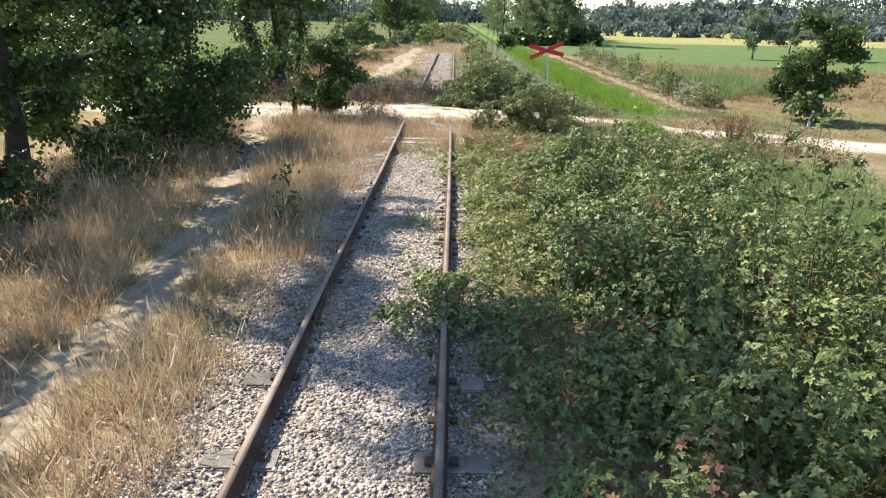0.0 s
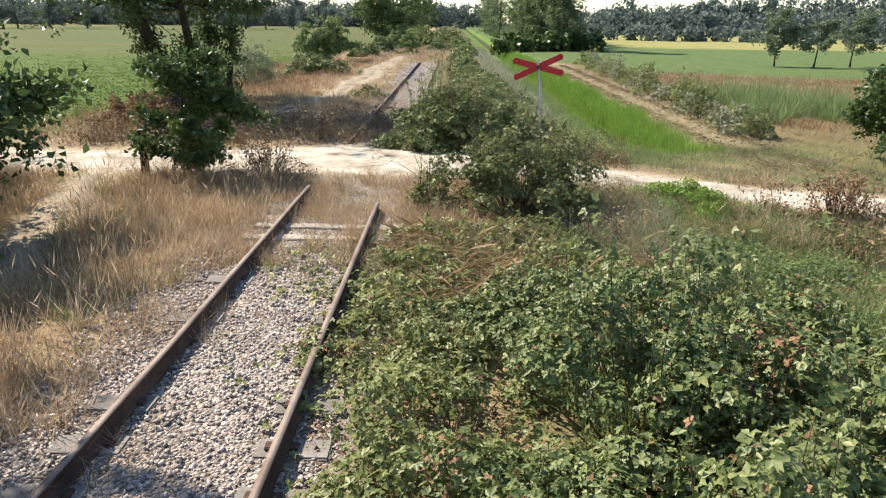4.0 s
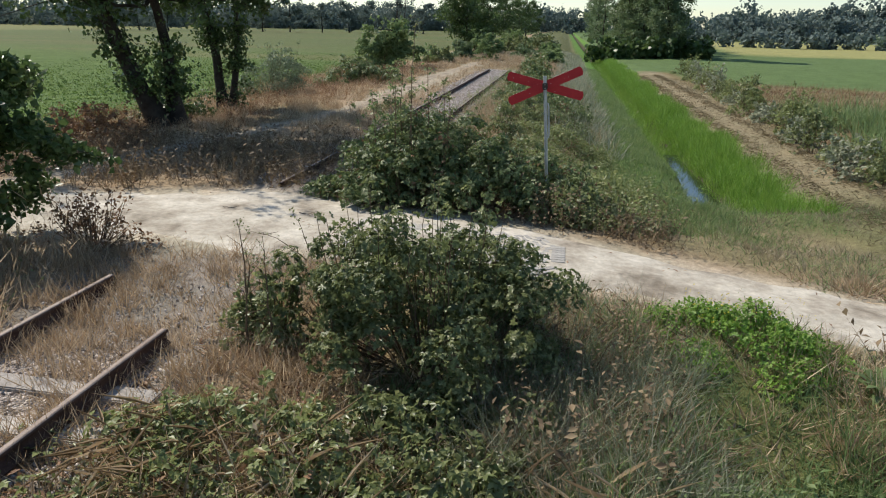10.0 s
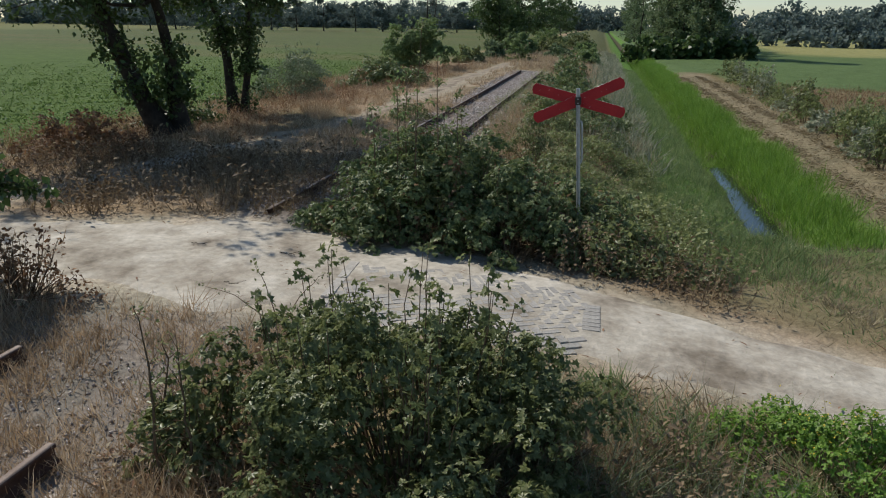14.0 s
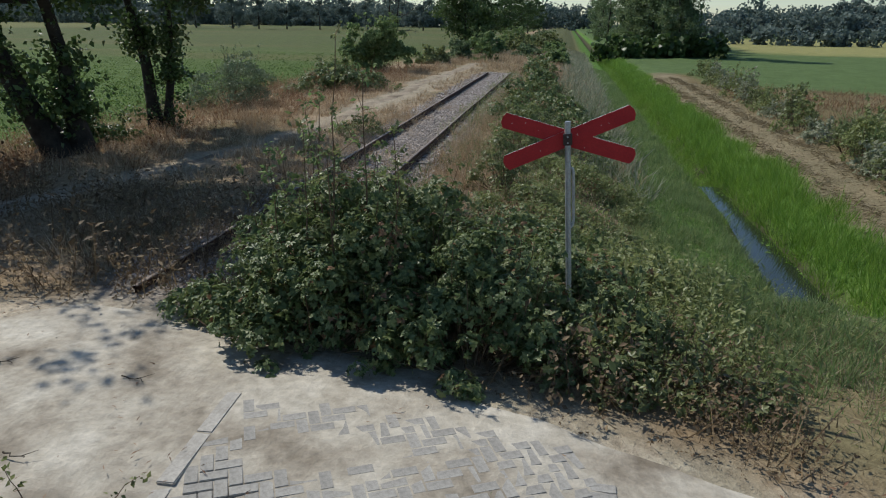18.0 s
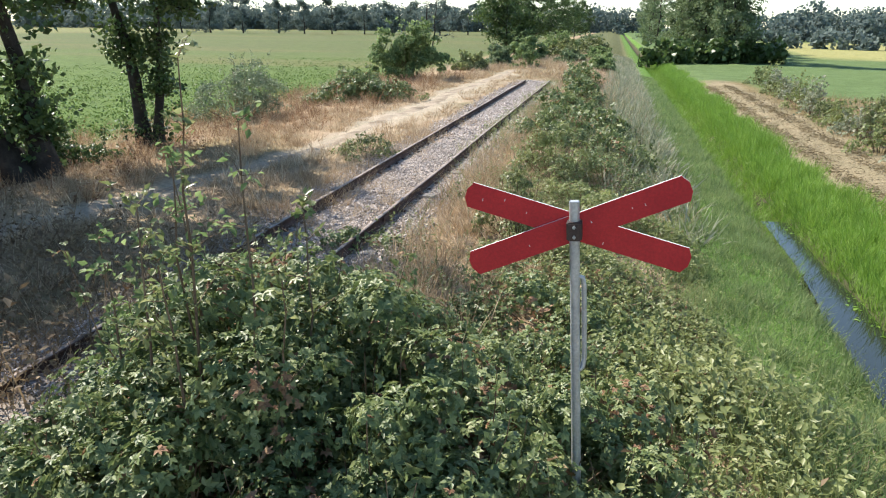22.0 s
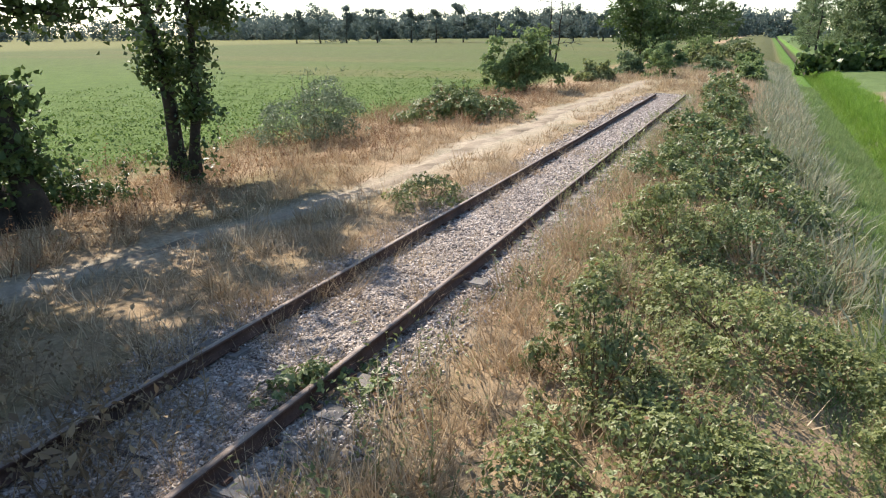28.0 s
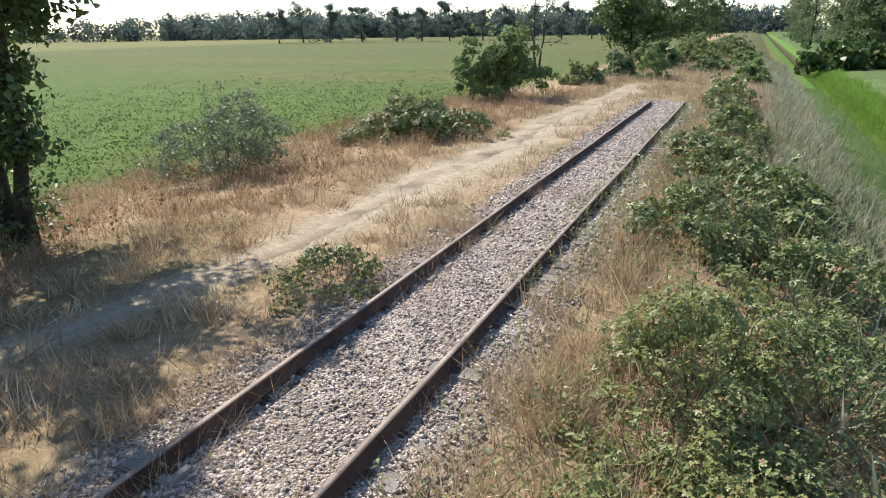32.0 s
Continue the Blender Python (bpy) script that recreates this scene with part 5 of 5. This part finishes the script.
blades("dry_grass", PALEREED, x, y, 0.5, 0.009, "tangled straw beside the rose shrub", m=20, clumpy=0.1, lean=0.5)
x, y = spread(1900, -9, 0.2, 25.0, 32, lambda x, y: off_road(x, y) * off_path(x, y) * (0.4 + 0.6 * tufty(x, y, 1.5)) * (1 - sm(30.5, 32, y)))
blades("withered_herbs", DARKHERB, x, y, 0.6, 0, "dark withered herbs in the shade beside the road", "herbs", m=3, clumpy=0.15, shape=herb(9))
x, y = spread(4200, 14.0, 40, 34, 72, lambda x, y: tufty(x, y, 0.7, -0.7, 0.3) * (1 - sm(58, 64, y + 0.45 * (x - 30))))
blades("russet_grass", RUSSET, x, y, 0.5, 0.02, "tall reddish dry grass in the fallow field", m=9, clumpy=0.22, lean=0.3)
x, y = spread(1500, 14.5, 21, 36, 47, lambda x, y: tufty(x, y, 0.6, -0.5, 0.3))
blades("green_reeds", GREEN, x, y, 1.1, 0.04, "stand of green reeds in the stubble", "reeds", m=10, clumpy=0.2)
x, y = spread(900, 3.5, 16, 17, 25, lambda x, y: (1 - sm(0.1, 0.5, road_gap(x, y) + 0.3 * rough_at(x, y, 1.3))) * tufty(x, y, 1.5, -0.3, 0.5) * 0.8)
blades("road_grass", GREEN, x, y, 0.08, 0.014, "thin worn grass between the wheel tracks", m=12, clumpy=0.12, lean=0.6)
x, y = spread(260, -14, 3, 22.5, 29, lambda x, y: (1 - off_road(x, y)) * tufty(x, y, 0.9, 0.0, 0.6) * 0.6)
blades("road_grass", STRAW, x, y, 0.08, 0.012, "small dry tufts on the sandy road", m=12, clumpy=0.1, lean=0.7)
x, y = spread(2600, 1.3, 5.6, 14.8, 18.2, lambda x, y: tufty(x, y, 1.3, -0.5, 0.3))
litter("dead_canes", STRAW, x, y, 0.42, "bleached dead canes lying over the weeds", "dead stems", 0.16, 0.45, leaf_shape(0.02, 0.01))
x, y = spread(26000, 10.3, 12.8, 26, 75, lambda x, y: 0.15 + 0.85 * sm(-0.2, 0.6, np.sin(5.2 * x) + 0.5 * rough_at(x, y, 1.6)))
litter("mown_hay", HAY, x, y, 0.15, "mown hay lying in swathes", "hay", 0.03, 0.25, leaf_shape(0.06, 0.03))
x, y = spread(5200, 1.2, 6.3, 27.5, 60, lambda x, y: 0.3 + 0.7 * tufty(x, y + 3, 1.5))
blades("bank_weeds", SHRUBLEAF, x, y, 0.4, 0, "leafy weeds among the dry grass of the bank", "weeds", m=2, clumpy=0.12, shape=herb(4))
x, y = spread(1300, 0.9, 2.6, 2, 18, lambda x, y: 0.4 + 0.6 * tufty(x, y + 3, 1.5))
blades("rail_weeds", SHRUBLEAF, x, y, 0.3, 0, "thin grey-green weeds between rail and brambles", "weeds", m=2, clumpy=0.12, shape=herb(6))
x, y = spread(2000, 5.5, 14, 21.5, 30, lambda x, y: off_road(x, y, 0.1) * (0.3 + 0.7 * tufty(x, y, 1.1)) * sm(5.2, 6.5, x))
blades("dry_grass", HAY, x, y, 0.17, 0.011, "short dry grass between road and ditch", m=18, clumpy=0.16, lean=0.5)
x, y = spread(2000, 5.5, 14, 21.5, 30, lambda x, y: off_road(x, y, 0.1) * tufty(x + 5, y, 0.9, -0.5, 0.5))
blades("green_grass", GREEN, x, y, 0.16, 0.014, "short green grass between road and ditch", m=16, clumpy=0.16, lean=0.5)
x, y = spread(380, 8.2, 12.0, 18.0, 21.0, lambda x, y: off_road(x, y) * tufty(x, y, 1.6, -0.6, 0.3))
blades("withered_herbs", DARKHERB, x, y, 0.6, 0, "tall dry stalks beside the farm road", "herbs", m=3, clumpy=0.14, shape=herb(10))
x, y = spread(1100, 4.8, 9.5, 14.5, 19.5, lambda x, y: off_road(x, y) * tufty(x, y + 1, 1.2, -0.5, 0.3))
blades("verge_weeds", GREEN, x, y, 0.32, 0, "leafy green weeds in the roadside grass", "weeds", m=4, clumpy=0.14, shape=herb(7))
x, y = spread(1100, -8, -1.6, 1, 23, lambda x, y: off_path(x, y) * off_road(x, y) * tufty(x, y + 7, 0.8, 0.0, 0.6))
blades("verge_weeds", SHRUBLEAF, x, y, 0.35, 0, "leafy weeds among the dry grass of the verge", "weeds", m=2, clumpy=0.12, shape=herb(5))
x, y = spread(150000, -40, -10, 27, 95, lambda x, y: sm(9.8, 12.5, -x + 0.4 * rough_at(x, y)) * (1 - 0.85 * sm(34, 92, y)) * (1 - 0.8 * sm(14, 40, -x)) * sm(25, 29, y + 0.2 * (x + 10)))
blades("field_crop", CROP, x, y, 0.12, 0.075, "low green leafy crop in the wide field", "crop", 0.8, shape=leaf_shape(0.35, 0.45))
x, y = spread(4600, 0.85, 2.6, 2, 20, lambda x, y: 0.4 + 0.6 * tufty(x, y, 1.5))
litter("leaf_litter", DEADLEAF, x, y, 0.06, "brown fallen leaves beside the rail", "leaf litter")
x, y = spread(2600, -0.6, 2.4, 4, 18, lambda x, y: sm(0.2, 0.9, 0.4 * x + 0.7 * tufty(x, y, 1.1) - 0.25 + 0.2 * sm(8, 11, y)))
litter("bramble_runners", PALELEAF, x, y, 0.075, "low bramble runners creeping over the ballast", "bramble", 0.06, 0.5, compound(3, 1.15))
x, y = spread(900, -16, 14, 20, 30, lambda x, y: 1 - sm(0.6, 1.4, np.abs(road_gap(x, y) - np.interp(x, ROAD_X, ROAD_W))))
litter("roadside_twigs", DEADLEAF, x, y, 0.08, "dead leaves and twigs at the road's edge", "leaf litter", 0.03, 0.3, leaf_shape(0.05, 0.12))


x, y = spread(1500, 0.55, 1.5, 40, 66, lambda x, y: 0.25 + 0.75 * tufty(x, y + 1, 1.1))
blades("rail_weeds", PALELEAF, x, y, 0.34, 0, "leafy weeds growing over the rail", "weeds", m=2, clumpy=0.1, shape=herb(12))
x, y = spread(900, -1.7, -0.45, 27, 46, lambda x, y: tufty(x, y + 2, 1.3, -0.3, 0.5))
blades("dry_grass", STRAW, x, y, 0.42, 0.007, "pale dry grass leaning over the rusty rail", m=12, clumpy=0.07, lean=0.4)
x, y = spread(500, -1.8, -0.5, 3, 17, lambda x, y: tufty(x, y + 2, 1.3, -0.1, 0.6))
blades("dry_grass", STRAW, x, y, 0.36, 0.007, "pale dry grass leaning over the old rail", m=12, clumpy=0.07, lean=0.4)

x, y = spread(900, 4.2, 6.6, 25.2, 30.5, lambda x, y: off_road(x, y, 0.1) * (0.4 + 0.6 * tufty(x, y, 1.4)))
blades("bank_weeds", PALELEAF, x, y, 0.55, 0, "pale leafy weeds beside the crossing sign", "weeds", m=4, clumpy=0.14, shape=herb(13))
x, y = spread(2600, 5.6, 8.5, 25.5, 62, lambda x, y: off_road(x, y, 0.5) * (0.35 + 0.65 * tufty(x + 2, y, 1.1)) * (1 - 0.7 * sm(38, 60, y)))
blades("slope_weeds", PALELEAF, x, y, 0.26, 0, "small-leaved weeds in the grass of the ditch slope", "weeds", m=4, clumpy=0.16, shape=herb(14))
x, y = spread(420, 1.2, 4.6, 28, 40, lambda x, y: tufty(x + 1, y + 4, 1.0, -0.3, 0.4))
blades("dry_grass", STRAW, x, y, 0.5, 0.009, "straw tussocks between the brambles of the bank", m=26, clumpy=0.12, lean=0.4)
x, y = spread(70, -0.7, 0.7, 27, 36, lambda x, y: 1 + 0 * x)
blades("dry_grass", STRAW, x, y, 0.5, 0.008, "long dry tussocks leaning over the ballast", m=22, clumpy=0.07, lean=0.6)
x, y = spread(420, 8.9, 9.6, 30.0, 40, lambda x, y: tufty(x, y, 1.6, -0.2, 0.5) * sm(8.85, 9.05, x + 0.1 * rough_at(x, y, 2)))
v, f = scatter(*leaf_shape(0.05, 0.3), np.column_stack([x, y, np.full(len(x), -1.402)]), np.column_stack([rng.normal(0, 0.1, (len(x), 2)), np.ones(len(x))]), rng.uniform(0.05, 0.13, (len(x), 1)))
tagged(put("floating_weed", np_mesh("floating_weed", v, f), LUSH), "green water weed floating along the ditch's edge", "water weed", kind="stuff")
x, y = spread(220, -1.2, 3.2, 22.0, 24.3, lambda x, y: tufty(x, y, 1.8, 0.0, 0.5))
litter("road_twigs", DEADLEAF, x, y, 0.07, "fine dead twigs and leaf crumbs strewn over the slabs", "leaf litter", 0.065, 0.12, leaf_shape(0.03, 0.06))

x, y = spread(600, 5.0, 8.2, 16.6, 21.2, lambda x, y: off_road(x, y) * (0.5 + 0.5 * tufty(x, y + 2, 1.3)))
blades("green_grass", GREEN, x, y, 0.3, 0.012, "rough green grass round the weed clump", m=20, clumpy=0.1, lean=0.45)


def build_ditch():
    ys = np.arange(30.0, 41, 0.5)
    w = 0.3 + 0.42 * np.exp(-((ys - 32) / 2.2) ** 2) + 0.12 * rough_at(ys * 0.6, 0)
    v = np.concatenate([np.stack([np.array([8.82 - q, 8.82 + q]), np.full(2, y), np.full(2, -1.41)], 1) for y, q in zip(ys, w)])
    a = np.arange(len(ys) - 1) * 2
    ob = put("ditch_water", np_mesh("ditch_water", v, np.stack([a, a + 1, a + 3, a + 2], 1)), WATER)
    tagged(ob, "still dark water in a narrow ditch", "water", kind="structure")


build_ditch()


def build_stub():
    v, f = tube([(0, 0, -0.2), (0.02, 0, 0.45), (0.0, 0.03, 0.95)], [0.095, 0.085, 0.08], 10, 0.05)
    at = (-4.45, 21.7, float(land(-4.45, 21.7)))
    e = empty("wooden_post", at, label="short weathered wooden post at the road's edge", category="post")
    put("shaft", np_mesh("shaft", v, f), BARK, e, "", True)
    part("top", box((0.13, 0.13, 0.02), (0, 0.03, 0.95), 0.008), OLDWOOD, e)


build_stub()


def build_marker():
    at = (MARK[0], MARK[1], float(land(*MARK)))
    e = empty("marker_post", at, label="short leaning white marker post beside the road", category="post")
    v, f = tube([(0, 0, -0.2), (0.05, 0, 0.3), (0.12, 0, 0.62)], [0.055, 0.055, 0.05], 10)
    put("shaft", np_mesh("shaft", v, f), WHITE, e, "", True)
    part("cap", box((0.07, 0.07, 0.015), (0.12, 0, 0.62), 0.005), WHITE, e)


MARK = (15.0, 26.6)
build_marker()


# ---- pavers showing through the sand ----
def build_pavers():
    road = bpy.data.objects["road"]
    me = bpy.data.meshes.new("paver")
    bm = box((0.202, 0.097, 0.07), (0, 0, 0), 0.004)
    bm.to_mesh(me)
    bm.free()
    me.materials.append(PAVER)

    def top(x, y):
        u = min(1.0, float(road_gap(x, y) / np.interp(x, ROAD_X, ROAD_W)))
        return float(land(x, y)) + 0.055 - 0.07 * u ** 3

    r = random.Random(8)
    turn = radians(26)
    for c in range(-24, 25):
        for row in range(-20, 21):
            m = (c - row) % 4
            if m in (1, 2):
                continue
            u, v = 0.105 * (c + (1 if m == 0 else 0.5)), 0.105 * (row + (0.5 if m == 0 else 1))
            x, y = 3.1 + u * math.cos(turn) - v * math.sin(turn), 22.95 + u * math.sin(turn) + v * math.cos(turn)
            inside = 1.72 - 0.06 * (y - 23) < x < 4.62 and 21.75 < y < 24.1 - 0.12 * abs(x - 2.6)
            bare = math.hypot((x - 2.55) / 0.5, (y - 23.45) / 0.33) < 1 + 0.4 * float(rough_at(x, y, 3))
            if not inside or bare or r.random() < 0.03:
                continue
            p = put("paver", me, None, road)
            p.location = (x, y, top(x, y) - 0.0345 + r.uniform(-0.0025, 0.0015))
            p.rotation_euler = (r.uniform(-0.007, 0.007), r.uniform(-0.007, 0.007), turn + (0 if m == 0 else math.pi / 2))
    for k in range(7):
        p = put("paver", me, None, road)
        p.location = (4.72, 22.85 + 0.104 * k, top(4.72, 22.85 + 0.104 * k) - 0.03)
    bm = box((0.14, 0.62, 0.1), (0, 0, 0), 0.008)
    for k in range(4):
        y = 21.9 + 0.63 * k
        x = 1.6 - 0.06 * (y - 23)
        strip = put("edging_slab", bpy.data.meshes.new("edging_slab"), EDGING, road, "flush concrete edging slab")
        bm.to_mesh(strip.data)
        strip.location = (x, y, top(x, y) - 0.043)
        strip.rotation_euler = (0, 0, radians(3.4))
    bm.free()


build_pavers()
